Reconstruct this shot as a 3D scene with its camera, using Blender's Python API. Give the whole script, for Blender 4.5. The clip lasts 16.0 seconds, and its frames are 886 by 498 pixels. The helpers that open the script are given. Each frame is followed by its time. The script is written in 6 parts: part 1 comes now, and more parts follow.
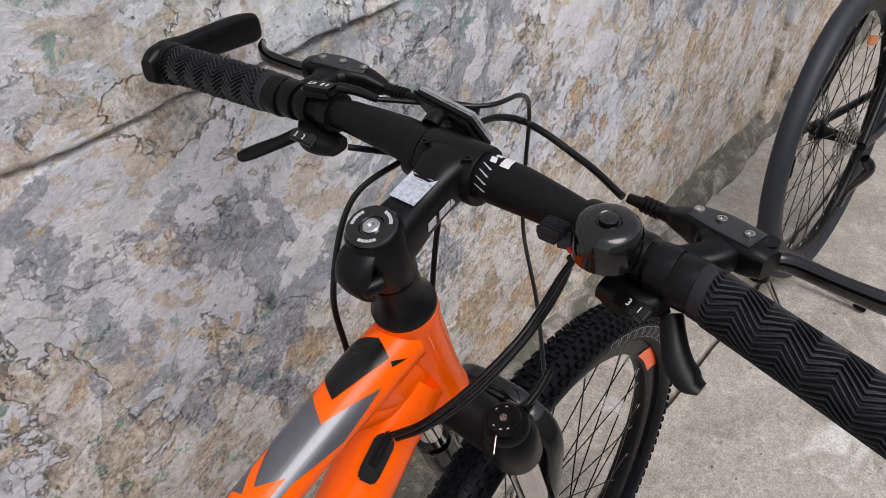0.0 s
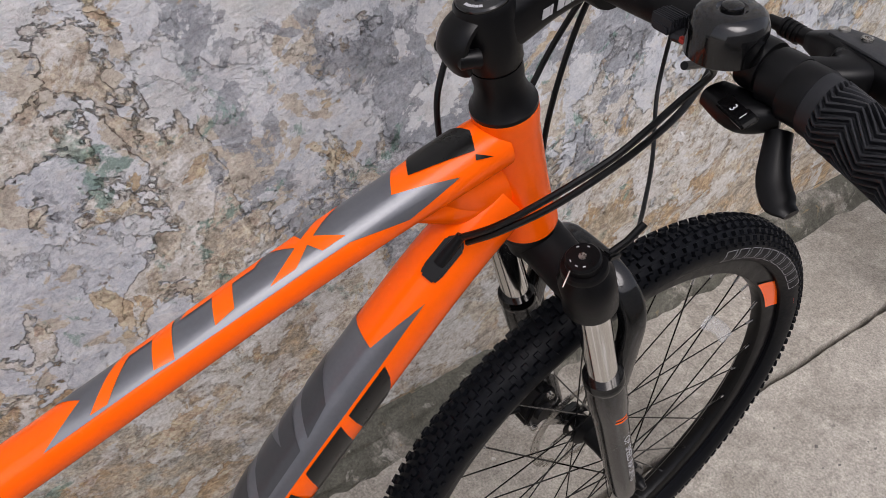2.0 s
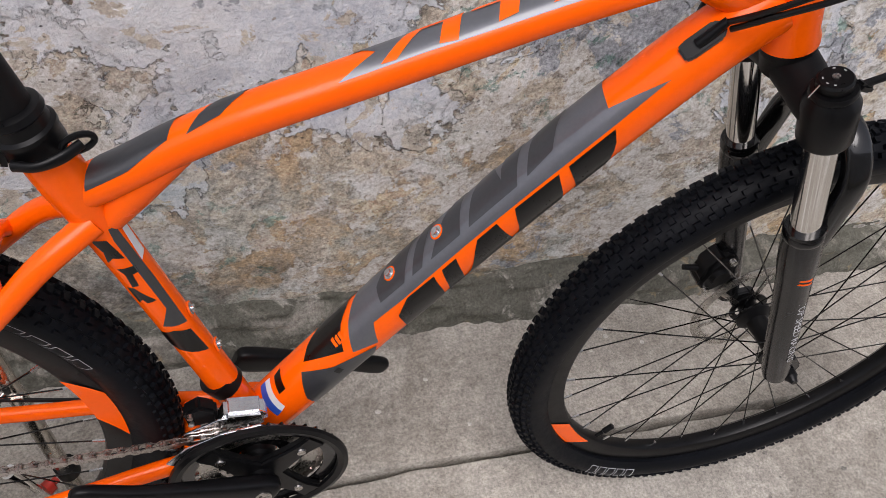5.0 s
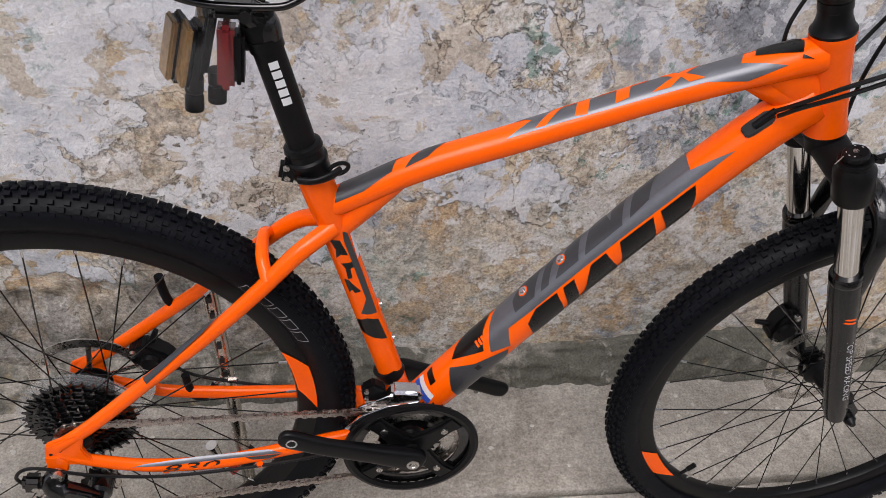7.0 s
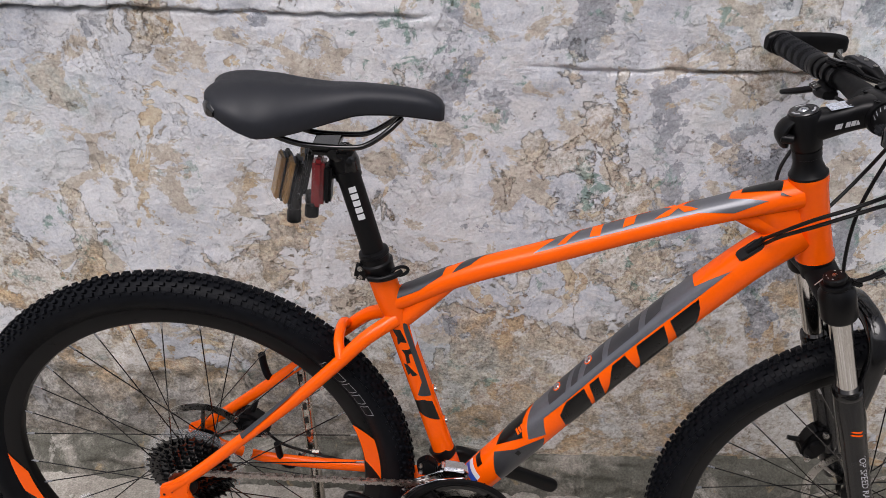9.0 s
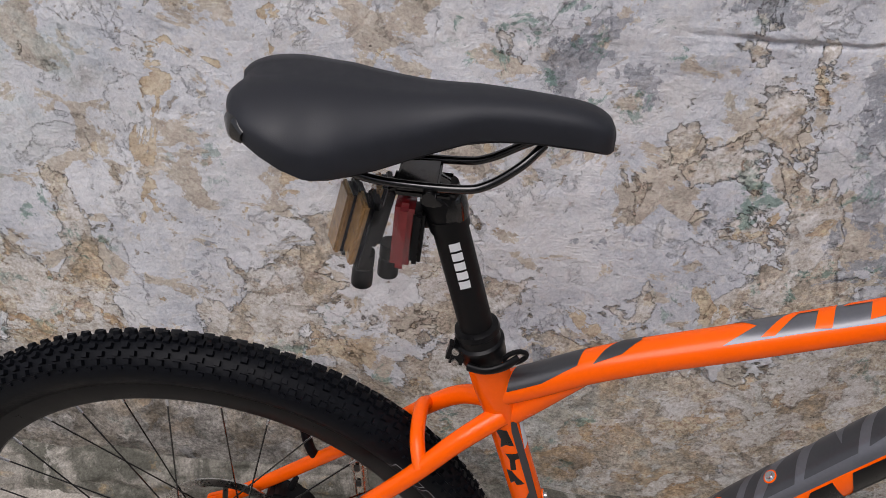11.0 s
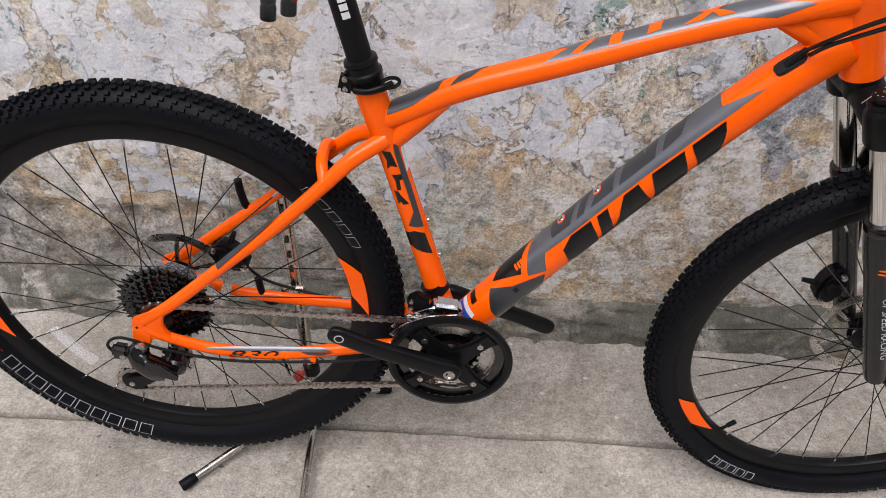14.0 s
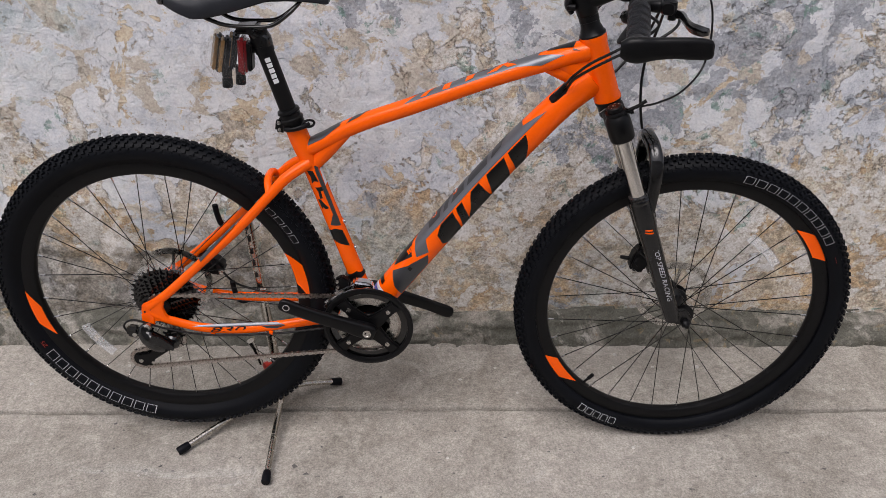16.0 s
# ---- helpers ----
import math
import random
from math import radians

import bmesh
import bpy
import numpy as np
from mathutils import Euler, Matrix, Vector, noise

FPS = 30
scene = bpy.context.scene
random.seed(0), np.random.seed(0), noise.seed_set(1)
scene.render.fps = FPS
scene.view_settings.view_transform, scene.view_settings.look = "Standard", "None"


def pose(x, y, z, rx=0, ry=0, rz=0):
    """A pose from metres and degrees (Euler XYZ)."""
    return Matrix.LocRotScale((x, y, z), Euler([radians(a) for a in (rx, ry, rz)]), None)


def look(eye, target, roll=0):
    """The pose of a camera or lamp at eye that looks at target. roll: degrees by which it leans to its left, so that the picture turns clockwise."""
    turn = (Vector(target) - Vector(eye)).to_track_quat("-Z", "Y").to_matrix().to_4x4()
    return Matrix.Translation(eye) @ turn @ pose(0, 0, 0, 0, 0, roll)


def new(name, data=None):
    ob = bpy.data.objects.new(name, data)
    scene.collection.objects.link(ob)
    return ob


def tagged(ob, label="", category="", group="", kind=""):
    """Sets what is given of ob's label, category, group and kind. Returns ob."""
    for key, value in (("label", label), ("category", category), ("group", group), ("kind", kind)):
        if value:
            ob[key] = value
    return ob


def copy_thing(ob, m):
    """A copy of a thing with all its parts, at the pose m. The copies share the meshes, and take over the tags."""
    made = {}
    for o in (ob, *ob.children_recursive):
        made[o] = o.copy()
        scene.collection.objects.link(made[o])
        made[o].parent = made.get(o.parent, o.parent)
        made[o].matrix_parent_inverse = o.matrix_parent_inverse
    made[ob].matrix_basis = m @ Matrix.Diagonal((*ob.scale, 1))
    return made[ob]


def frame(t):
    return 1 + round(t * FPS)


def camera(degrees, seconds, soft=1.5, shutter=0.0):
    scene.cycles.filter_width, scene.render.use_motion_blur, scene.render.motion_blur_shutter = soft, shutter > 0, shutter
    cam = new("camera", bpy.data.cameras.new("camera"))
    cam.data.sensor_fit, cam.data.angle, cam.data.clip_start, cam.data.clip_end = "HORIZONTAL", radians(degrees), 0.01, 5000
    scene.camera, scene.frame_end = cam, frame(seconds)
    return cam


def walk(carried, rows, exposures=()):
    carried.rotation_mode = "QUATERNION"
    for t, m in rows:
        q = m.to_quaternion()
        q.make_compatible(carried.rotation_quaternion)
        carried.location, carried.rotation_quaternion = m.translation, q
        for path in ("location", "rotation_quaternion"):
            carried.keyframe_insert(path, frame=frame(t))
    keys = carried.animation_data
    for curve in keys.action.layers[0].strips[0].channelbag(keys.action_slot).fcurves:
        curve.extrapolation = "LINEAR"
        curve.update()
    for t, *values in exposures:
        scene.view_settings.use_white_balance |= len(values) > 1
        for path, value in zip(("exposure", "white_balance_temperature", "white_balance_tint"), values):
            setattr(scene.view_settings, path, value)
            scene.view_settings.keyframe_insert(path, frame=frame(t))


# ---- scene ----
cam = camera(57.7, 16.0, soft=0.8)
PATH = [
    (0, (0.549, -0.26, 1.285), (1.77, 0.709, 0.031), 0.6),
    (0.5, (0.536, -0.254, 1.27), (1.758, 0.7, 0.007), 1.4),
    (1, (0.527, -0.263, 1.245), (1.71, 0.703, -0.046), 4.5),
    (1.5, (0.533, -0.294, 1.228), (1.564, 0.797, -0.094), 4.5),
    (2, (0.548, -0.328, 1.198), (1.439, 0.83, -0.168), 4.4),
    (2.5, (0.539, -0.354, 1.168), (1.313, 0.813, -0.26), 5.9),
    (3, (0.533, -0.373, 1.164), (1.248, 0.804, -0.286), 5.9),
    (3.5, (0.513, -0.397, 1.151), (1.175, 0.779, -0.325), 7.1),
    (4, (0.494, -0.411, 1.147), (1.099, 0.773, -0.347), 8.4),
    (4.5, (0.469, -0.429, 1.143), (1.008, 0.771, -0.363), 9.3),
    (5, (0.447, -0.442, 1.141), (0.926, 0.772, -0.375), 9.8),
    (5.2, (0.437, -0.45, 1.145), (0.886, 0.771, -0.374), 10.0),
    (7.3, (0.334, -0.759, 1.268), (0.589, 0.802, 0.043), 4.3),
    (7.5, (0.352, -0.803, 1.282), (0.585, 0.804, 0.115), 3.5),
    (8, (0.44, -0.94, 1.296), (0.552, 0.741, 0.217), 1.7),
    (8.3, (0.447, -0.988, 1.311), (0.533, 0.711, 0.259), 2.0),
    (8.5, (0.465, -0.986, 1.329), (0.48, 0.714, 0.274), 1.2),
    (9, (0.435, -0.9, 1.335), (0.378, 0.807, 0.295), 1.1),
    (9.2, (0.399, -0.819, 1.335), (0.329, 0.886, 0.292), 1.2),
    (11.3, (0.312, -0.513, 1.259), (0.205, 1.037, 0.0), 2.2),
    (11.5, (0.31, -0.523, 1.253), (0.202, 1.015, -0.021), 2.2),
    (12, (0.299, -0.555, 1.239), (0.192, 0.933, -0.093), 2.3),
    (12.5, (0.286, -0.613, 1.217), (0.203, 0.852, -0.142), 2.7),
    (13, (0.285, -0.663, 1.197), (0.266, 0.748, -0.221), 3.4),
    (13.5, (0.321, -0.712, 1.201), (0.312, 0.681, -0.234), 3.5),
    (14, (0.43, -0.838, 1.227), (0.411, 0.668, -0.088), 2.8),
    (14.5, (0.5, -0.98, 1.265), (0.473, 0.628, 0.076), 1.0),
    (15, (0.51, -1.182, 1.287), (0.476, 0.504, 0.211), -0.9),
    (15.5, (0.55, -1.316, 1.313), (0.521, 0.378, 0.25), -0.9),
    (16, (0.631, -1.363, 1.324), (0.58, 0.336, 0.272), -1.0),
]
walk(cam, [(t, look(eye, target, roll)) for t, eye, target, roll in PATH],
     exposures=[(t, e, 6500, 16) for t, e in ((0.0, 0.39), (2.5, 0.38), (3.5, 0.37), (5.0, 0.50), (7.5, 0.45), (9.0, 0.39), (11.5, 0.19), (12.0, 0.29), (12.5, 0.57), (13.5, 0.62), (14.5, 0.56), (15.0, 0.46), (16.0, 0.30))])


# ---- light: overcast daylight in a narrow alley ----
world = bpy.data.worlds.new("sky")
scene.world = world
world.use_nodes = True
wn = world.node_tree.nodes
sky = wn.new("ShaderNodeTexSky")
sky.sky_type = "NISHITA"
sky.sun_disc = False
sky.sun_elevation, sky.sun_rotation = radians(62), radians(200)
sky.air_density, sky.dust_density, sky.ozone_density = 1.0, 3.0, 1.0
soft_sky = wn.new("ShaderNodeHueSaturation")
soft_sky.inputs["Saturation"].default_value = 0.35
world.node_tree.links.new(sky.outputs[0], soft_sky.inputs["Color"])
world.node_tree.links.new(soft_sky.outputs[0], wn["Background"].inputs[0])
wn["Background"].inputs[1].default_value = 0.13
sun = new("sun", bpy.data.lights.new("sun", "SUN"))
sun.data.energy, sun.data.angle, sun.data.color = 1.3, radians(40), (1.0, 0.985, 0.96)
sun.matrix_world = look((-0.7, -1.9, 3.6), (0, 0, 0))


# ---- materials ----
def material(name, color, rough=0.5, metal=0.0, coat=0.0, spec=0.5):
    m = bpy.data.materials.new(name)
    m.use_nodes = True
    b = m.node_tree.nodes["Principled BSDF"]
    b.inputs["Base Color"].default_value = (*color, 1)
    b.inputs["Roughness"].default_value = rough
    b.inputs["Metallic"].default_value = metal
    b.inputs["Coat Weight"].default_value = coat
    b.inputs["Coat Roughness"].default_value = 0.06
    b.inputs["Specular IOR Level"].default_value = spec
    return m


class Nodes:
    """Short-hand for building node trees on an existing material."""

    def __init__(self, m):
        self.t = m.node_tree
        self.b = self.t.nodes["Principled BSDF"]
        self.co = self.t.nodes.new("ShaderNodeTexCoord").outputs["Object"]

    def put(self, socket, v):
        if isinstance(v, (int, float)):
            socket.default_value = v
        elif isinstance(v, tuple):
            socket.default_value = (*v, 1) if len(v) == 3 and socket.type == "RGBA" else v
        else:
            self.t.links.new(v, socket)

    def noise(self, scale, detail=4, rough=0.55, dist=0.0, co=None, out="Fac"):
        n = self.t.nodes.new("ShaderNodeTexNoise")
        self.put(n.inputs["Vector"], co or self.co)
        n.inputs["Scale"].default_value, n.inputs["Detail"].default_value = scale, detail
        n.inputs["Roughness"].default_value, n.inputs["Distortion"].default_value = rough, dist
        return n.outputs[out]

    def voronoi(self, scale, feature="F1", co=None, out="Distance", rnd=1.0):
        n = self.t.nodes.new("ShaderNodeTexVoronoi")
        n.feature = feature
        self.put(n.inputs["Vector"], co or self.co)
        n.inputs["Scale"].default_value, n.inputs["Randomness"].default_value = scale, rnd
        return n.outputs[out]

    def move(self, offset, scale=(1, 1, 1), co=None):
        n = self.t.nodes.new("ShaderNodeMapping")
        self.put(n.inputs["Vector"], co or self.co)
        n.inputs["Location"].default_value, n.inputs["Scale"].default_value = offset, scale
        return n.outputs[0]

    def ramp(self, v, lo, hi, a=0.0, b=1.0):
        n = self.t.nodes.new("ShaderNodeMapRange")
        self.put(n.inputs["Value"], v)
        for k, x in zip(("From Min", "From Max", "To Min", "To Max"), (lo, hi, a, b)):
            n.inputs[k].default_value = x
        return n.outputs[0]

    def math(self, op, a, b=0.0):
        n = self.t.nodes.new("ShaderNodeMath")
        n.operation = op
        self.put(n.inputs[0], a), self.put(n.inputs[1], b)
        return n.outputs[0]

    def mix(self, f, a, b, mode="MIX"):
        n = self.t.nodes.new("ShaderNodeMix")
        n.data_type, n.blend_type = "RGBA", mode
        self.put(n.inputs[0], f), self.put(n.inputs[6], a), self.put(n.inputs[7], b)
        return n.outputs[2]

    def axis(self, i):
        n = self.t.nodes.new("ShaderNodeSeparateXYZ")
        self.put(n.inputs[0], self.co)
        return n.outputs[i]

    def bump(self, h, strength, distance, prev=None):
        n = self.t.nodes.new("ShaderNodeBump")
        n.inputs["Strength"].default_value, n.inputs["Distance"].default_value = strength, distance
        self.put(n.inputs["Height"], h)
        if prev:
            self.put(n.inputs["Normal"], prev)
        return n.outputs[0]


def worn(m, scale=60, amount=0.25, rough=0.12, bump=0.0):
    """Breaks a plain colour and its gloss up at two scales."""
    n = Nodes(m)
    col = tuple(n.b.inputs["Base Color"].default_value)[:3]
    f = n.math("ADD", n.math("MULTIPLY", n.noise(scale), 0.6), n.math("MULTIPLY", n.noise(scale * 8), 0.4))
    n.put(n.b.inputs["Base Color"], n.mix(n.ramp(f, 0.3, 0.7), tuple(c * (1 - amount) for c in col), tuple(min(1, c * (1 + amount)) for c in col)))
    r = n.b.inputs["Roughness"].default_value
    n.put(n.b.inputs["Roughness"], n.ramp(f, 0.3, 0.7, max(0.02, r - rough), min(1, r + rough)))
    if bump:
        n.put(n.b.inputs["Normal"], n.bump(n.noise(scale * 10), 0.4, bump))
    return m


ORANGE = worn(material("orange_paint", (0.95, 0.112, 0.0005), 0.24, 0, 0.2, 0.15), 30, 0.04, 0.04)
GREY = worn(material("grey_paint", (0.045, 0.047, 0.052), 0.38, 0.4, 0.3), 40, 0.12, 0.05)
SILVER = worn(material("silver_grey_paint", (0.125, 0.13, 0.145), 0.38, 0.5, 0.35), 40, 0.1, 0.05)
DARKGREY = worn(material("charcoal_paint", (0.0095, 0.0097, 0.0105), 0.24, 0.2, 0.25, 0.4), 40, 0.12, 0.05)
GLOSS = worn(material("gloss_black", (0.003, 0.003, 0.0033), 0.14, 0, 0.3, 0.5), 30, 0.15, 0.06)
SATIN = worn(material("satin_black", (0.0035, 0.0035, 0.004), 0.36, spec=0.2), 60, 0.2, 0.1)
MATTE = worn(material("matte_black", (0.0045, 0.0045, 0.005), 0.5, spec=0.17), 90, 0.2, 0.1, 0.0002)
RUBBER = worn(material("tyre_rubber", (0.0030, 0.0036, 0.0053), 0.5, spec=0.12), 25, 0.3, 0.12, 0.0003)
GRIP = worn(material("grip_rubber", (0.011, 0.0118, 0.0145), 0.46, spec=0.36), 80, 0.25, 0.1, 0.0002)
LEATHER = worn(material("saddle_vinyl", (0.013, 0.0145, 0.019), 0.5, spec=0.35), 120, 0.2, 0.08, 0.0003)
HOUSING = worn(material("cable_housing", (0.003, 0.003, 0.0033), 0.35, spec=0.3), 60, 0.15, 0.05)
CHROME = worn(material("chrome", (0.72, 0.7, 0.67), 0.1, 1.0), 40, 0.08, 0.05)
STEEL = worn(material("steel", (0.5, 0.48, 0.45), 0.28, 1.0), 60, 0.2, 0.1)
STAND = worn(material("stand_steel", (0.52, 0.49, 0.44), 0.22, 1.0), 25, 0.25, 0.1)
ALLOY = worn(material("polished_alloy", (0.62, 0.63, 0.65), 0.2, 1.0), 50, 0.12, 0.08)
CHAINM = worn(material("chain_steel", (0.4, 0.36, 0.33), 0.3, 1.0), 200, 0.35, 0.1)
WHITE = worn(material("white_print", (0.62, 0.63, 0.64), 0.4), 60, 0.05, 0.05)
PALE = worn(material("pale_outline_print", (0.40, 0.40, 0.42), 0.5), 60, 0.08, 0.05)
BLACKINK = worn(material("black_print", (0.003, 0.003, 0.003), 0.3, 0, 0.2, 0.3), 60, 0.1, 0.05)
STICKER = worn(material("foil_sticker", (0.5, 0.55, 0.63), 0.3, 0.3), 300, 0.25, 0.1)
BLUE = material("blue_print", (0.02, 0.08, 0.45), 0.35)
REDLENS = worn(material("red_lens", (0.16, 0.008, 0.010), 0.15, 0, 0.6), 150, 0.3, 0.05)
AMBER = worn(material("amber_lens", (0.55, 0.16, 0.01), 0.2, 0, 0.5), 150, 0.3, 0.05)
REDPART = material("red_plastic", (0.35, 0.02, 0.01), 0.3)
BLUEPAINT = worn(material("blue_frame_paint", (0.02, 0.12, 0.42), 0.25, 0, 0.6), 30, 0.1, 0.05)
# black of the lever lids, lightened in the base colour to imitate sky reflection
LEVERSHEEN = worn(material("sheen_black_alloy", (0.024, 0.025, 0.028), 0.42, spec=0.4), 120, 0.2, 0.1, 0.0001)
BLUETYRE = worn(material("dusty_tyre", (0.014, 0.018, 0.027), 0.6), 20, 0.3, 0.1, 0.0003)


def clear_material(name, tint, rough, alpha):
    m = material(name, tint, rough)
    b = m.node_tree.nodes["Principled BSDF"]
    b.inputs["Alpha"].default_value = alpha
    n = Nodes(m)
    n.put(b.inputs["Normal"], n.bump(n.noise(90, 3, 0.6, 1.5), 0.6, 0.003))
    return m


BAG = clear_material("clear_bag", (0.6, 0.6, 0.6), 0.1, 0.05)
CLEAR = clear_material("clear_plastic", (0.75, 0.76, 0.77), 0.15, 0.30)
FILM = clear_material("thin_clear_plastic", (0.6, 0.62, 0.64), 0.2, 0.12)


def wall_material():
    m = material("peeling_wall", (0.5, 0.5, 0.5), 0.9, spec=0.2)
    n = Nodes(m)
    z, x = n.axis(2), n.axis(0)
    flat = n.move((0, 0, 0), (1, 1, 1.25))
    speck = n.noise(46, 8, 0.72, 0.3, flat)
    tiny = n.noise(190, 4, 0.75)
    mid = n.noise(19, 8, 0.7, 0.4, flat)
    fray = n.math("MULTIPLY", n.math("SUBTRACT", speck, 0.5), 0.15)
    # bare plaster: sandy, ochre and grey with grit
    bare = n.mix(n.ramp(mid, 0.38, 0.62), (0.40, 0.345, 0.275), (0.64, 0.575, 0.49))
    bare = n.mix(n.ramp(n.math("ADD", n.noise(5.5, 6, 0.65, 0.5, n.move((3, 1, 7))), fray), 0.50, 0.58, 0, 0.9), bare, (0.53, 0.385, 0.235))
    bare = n.mix(n.ramp(n.math("ADD", n.noise(8, 6, 0.7, 0.4, n.move((8, 2, 1))), fray), 0.57, 0.66, 0, 0.45), bare, (0.30, 0.285, 0.26))
    # lime wash, broken into small flecks
    wash_f = n.math("ADD", n.math("ADD", n.noise(9, 7, 0.62, 0.25, n.move((1.3, 0, 4.2), (1, 1, 0.85))), fray), n.ramp(z, 0.05, 0.7, -0.05, 0.04))
    wash = n.ramp(wash_f, 0.465, 0.485)
    washc = n.mix(n.ramp(mid, 0.35, 0.65), (0.56, 0.53, 0.485), (0.75, 0.73, 0.70))
    c = n.mix(n.math("MULTIPLY", wash, 0.9), bare, washc)
    # grey-white distemper with hard flaked edges
    paint_n = n.math("ADD", n.math("ADD", n.noise(5.6, 8, 0.6, 0.4, n.move((6.1, 3, 2.4), (1, 1, 0.8))), n.math("MULTIPLY", fray, 0.7)), n.math("ADD", n.ramp(z, 0.25, 0.7, -0.12, 0.095), n.ramp(x, 0.35, 0.75, 0.03, -0.02)))
    paint = n.ramp(paint_n, 0.51, 0.519)
    # dark line just outside each flake: its edge shadow, put into the colour
    flake_shade = n.math("MULTIPLY", n.ramp(paint_n, 0.495, 0.509), n.ramp(paint_n, 0.509, 0.512, 1, 0))
    paintc = n.mix(n.ramp(n.noise(3.4, 8, 0.65, 0.3, n.move((2, 9, 4))), 0.42, 0.60), (0.59, 0.615, 0.665), (0.77, 0.78, 0.795))
    paintc = n.mix(n.ramp(speck, 0.57, 0.66, 0, 0.4), paintc, (0.50, 0.47, 0.43))
    c = n.mix(n.math("MULTIPLY", paint, 0.93), c, paintc)
    c = n.mix(n.math("MULTIPLY", flake_shade, 0.24), c, (0.34, 0.30, 0.25))
    # scattered leftovers of a pale coat and of a tan one, a few centimetres across
    pale = n.ramp(n.math("ADD", n.noise(15, 7, 0.62, 0.5, n.move((3.7, 2, 9.1), (1, 1, 1.2))), n.math("MULTIPLY", fray, 0.8)), 0.555, 0.575)
    c = n.mix(n.math("MULTIPLY", pale, 0.5), c, n.mix(n.ramp(mid, 0.36, 0.64), (0.58, 0.565, 0.545), (0.76, 0.75, 0.745)))
    tan = n.ramp(n.math("ADD", n.noise(12, 7, 0.64, 0.5, n.move((8.2, 4, 0.6), (1, 1, 1.2))), n.math("MULTIPLY", fray, 0.8)), 0.545, 0.562)
    c = n.mix(n.math("MULTIPLY", tan, 0.75), c, n.mix(n.ramp(mid, 0.36, 0.64), (0.44, 0.365, 0.265), (0.60, 0.52, 0.41)))
    # older blue-grey coat, mostly towards the front of the bicycle
    blue_n = n.math("ADD", n.math("ADD", n.noise(8.5, 8, 0.62, 0.3, n.move((0.4, 5, 8.8))), n.math("MULTIPLY", fray, 0.9)), n.math("ADD", n.ramp(x, 0.25, 0.8, -0.07, 0.035), n.ramp(z, 0.3, 0.62, -0.11, 0.0)))
    blue = n.ramp(blue_n, 0.565, 0.575)
    bluec = n.mix(n.ramp(mid, 0.3, 0.7), (0.25, 0.27, 0.31), (0.42, 0.43, 0.46))
    c = n.mix(n.math("MULTIPLY", blue, 0.85), c, bluec)
    # chips that go back through every coat
    chip_n = n.math("ADD", n.noise(9, 8, 0.62, 0.5, n.move((9.5, 1, 3.3))), n.math("MULTIPLY", fray, 0.4))
    chip = n.ramp(chip_n, 0.615, 0.622)
    c = n.mix(chip, c, n.mix(n.ramp(mid, 0.4, 0.6), (0.52, 0.41, 0.28), (0.66, 0.57, 0.44)))
    edge = n.math("MULTIPLY", n.ramp(chip_n, 0.602, 0.614), n.ramp(chip_n, 0.614, 0.618, 1, 0))
    c = n.mix(n.math("MULTIPLY", edge, 0.5), c, (0.80, 0.79, 0.77))
    small = n.ramp(n.noise(33, 6, 0.65, 0.3, n.move((2.5, 6, 3.3))), 0.66, 0.675)
    c = n.mix(n.math("MULTIPLY", small, 0.7), c, (0.40, 0.33, 0.25))
    # traces of green and washed teal
    green = n.math("MULTIPLY", n.ramp(n.noise(21, 8, 0.72, 0.4, n.move((4, 4, 1))), 0.575, 0.62), n.ramp(n.noise(2.6, 2, 0.5, 0, n.move((5, 0, 5))), 0.45, 0.57))
    c = n.mix(n.math("MULTIPLY", green, 0.75), c, (0.16, 0.28, 0.235))
    teal = n.math("MULTIPLY", n.ramp(n.noise(8, 6, 0.65, 0.3, n.move((7, 4, 6))), 0.48, 0.6), n.ramp(n.noise(1.7, 2, 0.5, 0, n.move((1, 0, 9))), 0.48, 0.6))
    c = n.mix(n.math("MULTIPLY", teal, 0.4), c, (0.44, 0.54, 0.53))
    # pits, grime and grit
    pits = n.ramp(n.voronoi(60, co=n.move((0, 0, 0), (1, 1, 1.4))), 0.03, 0.13, 1, 0)
    pits = n.math("MULTIPLY", pits, n.ramp(n.noise(7, 3), 0.48, 0.6))
    c = n.mix(n.math("MULTIPLY", pits, 0.8), c, (0.10, 0.09, 0.08))
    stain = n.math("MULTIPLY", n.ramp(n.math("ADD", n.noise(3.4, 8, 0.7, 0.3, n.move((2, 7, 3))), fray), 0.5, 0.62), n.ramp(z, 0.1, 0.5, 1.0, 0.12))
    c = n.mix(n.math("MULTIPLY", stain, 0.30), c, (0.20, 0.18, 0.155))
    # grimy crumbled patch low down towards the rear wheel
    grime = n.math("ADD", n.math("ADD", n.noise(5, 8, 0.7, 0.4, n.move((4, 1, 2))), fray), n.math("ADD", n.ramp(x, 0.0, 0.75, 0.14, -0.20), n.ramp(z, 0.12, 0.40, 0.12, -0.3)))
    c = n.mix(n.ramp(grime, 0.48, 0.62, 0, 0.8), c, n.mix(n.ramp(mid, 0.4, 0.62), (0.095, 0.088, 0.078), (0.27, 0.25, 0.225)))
    c = n.mix(n.ramp(paint, 0, 1, 0.65, 0.35), c, n.mix(n.ramp(speck, 0.37, 0.63), (0.23, 0.23, 0.23), (0.78, 0.78, 0.78)), "OVERLAY")
    c = n.mix(n.ramp(paint, 0, 1, 0.75, 0.42), c, n.mix(n.ramp(tiny, 0.34, 0.66), (0.19, 0.19, 0.19), (0.80, 0.80, 0.80)), "OVERLAY")
    n.put(n.b.inputs["Base Color"], c)
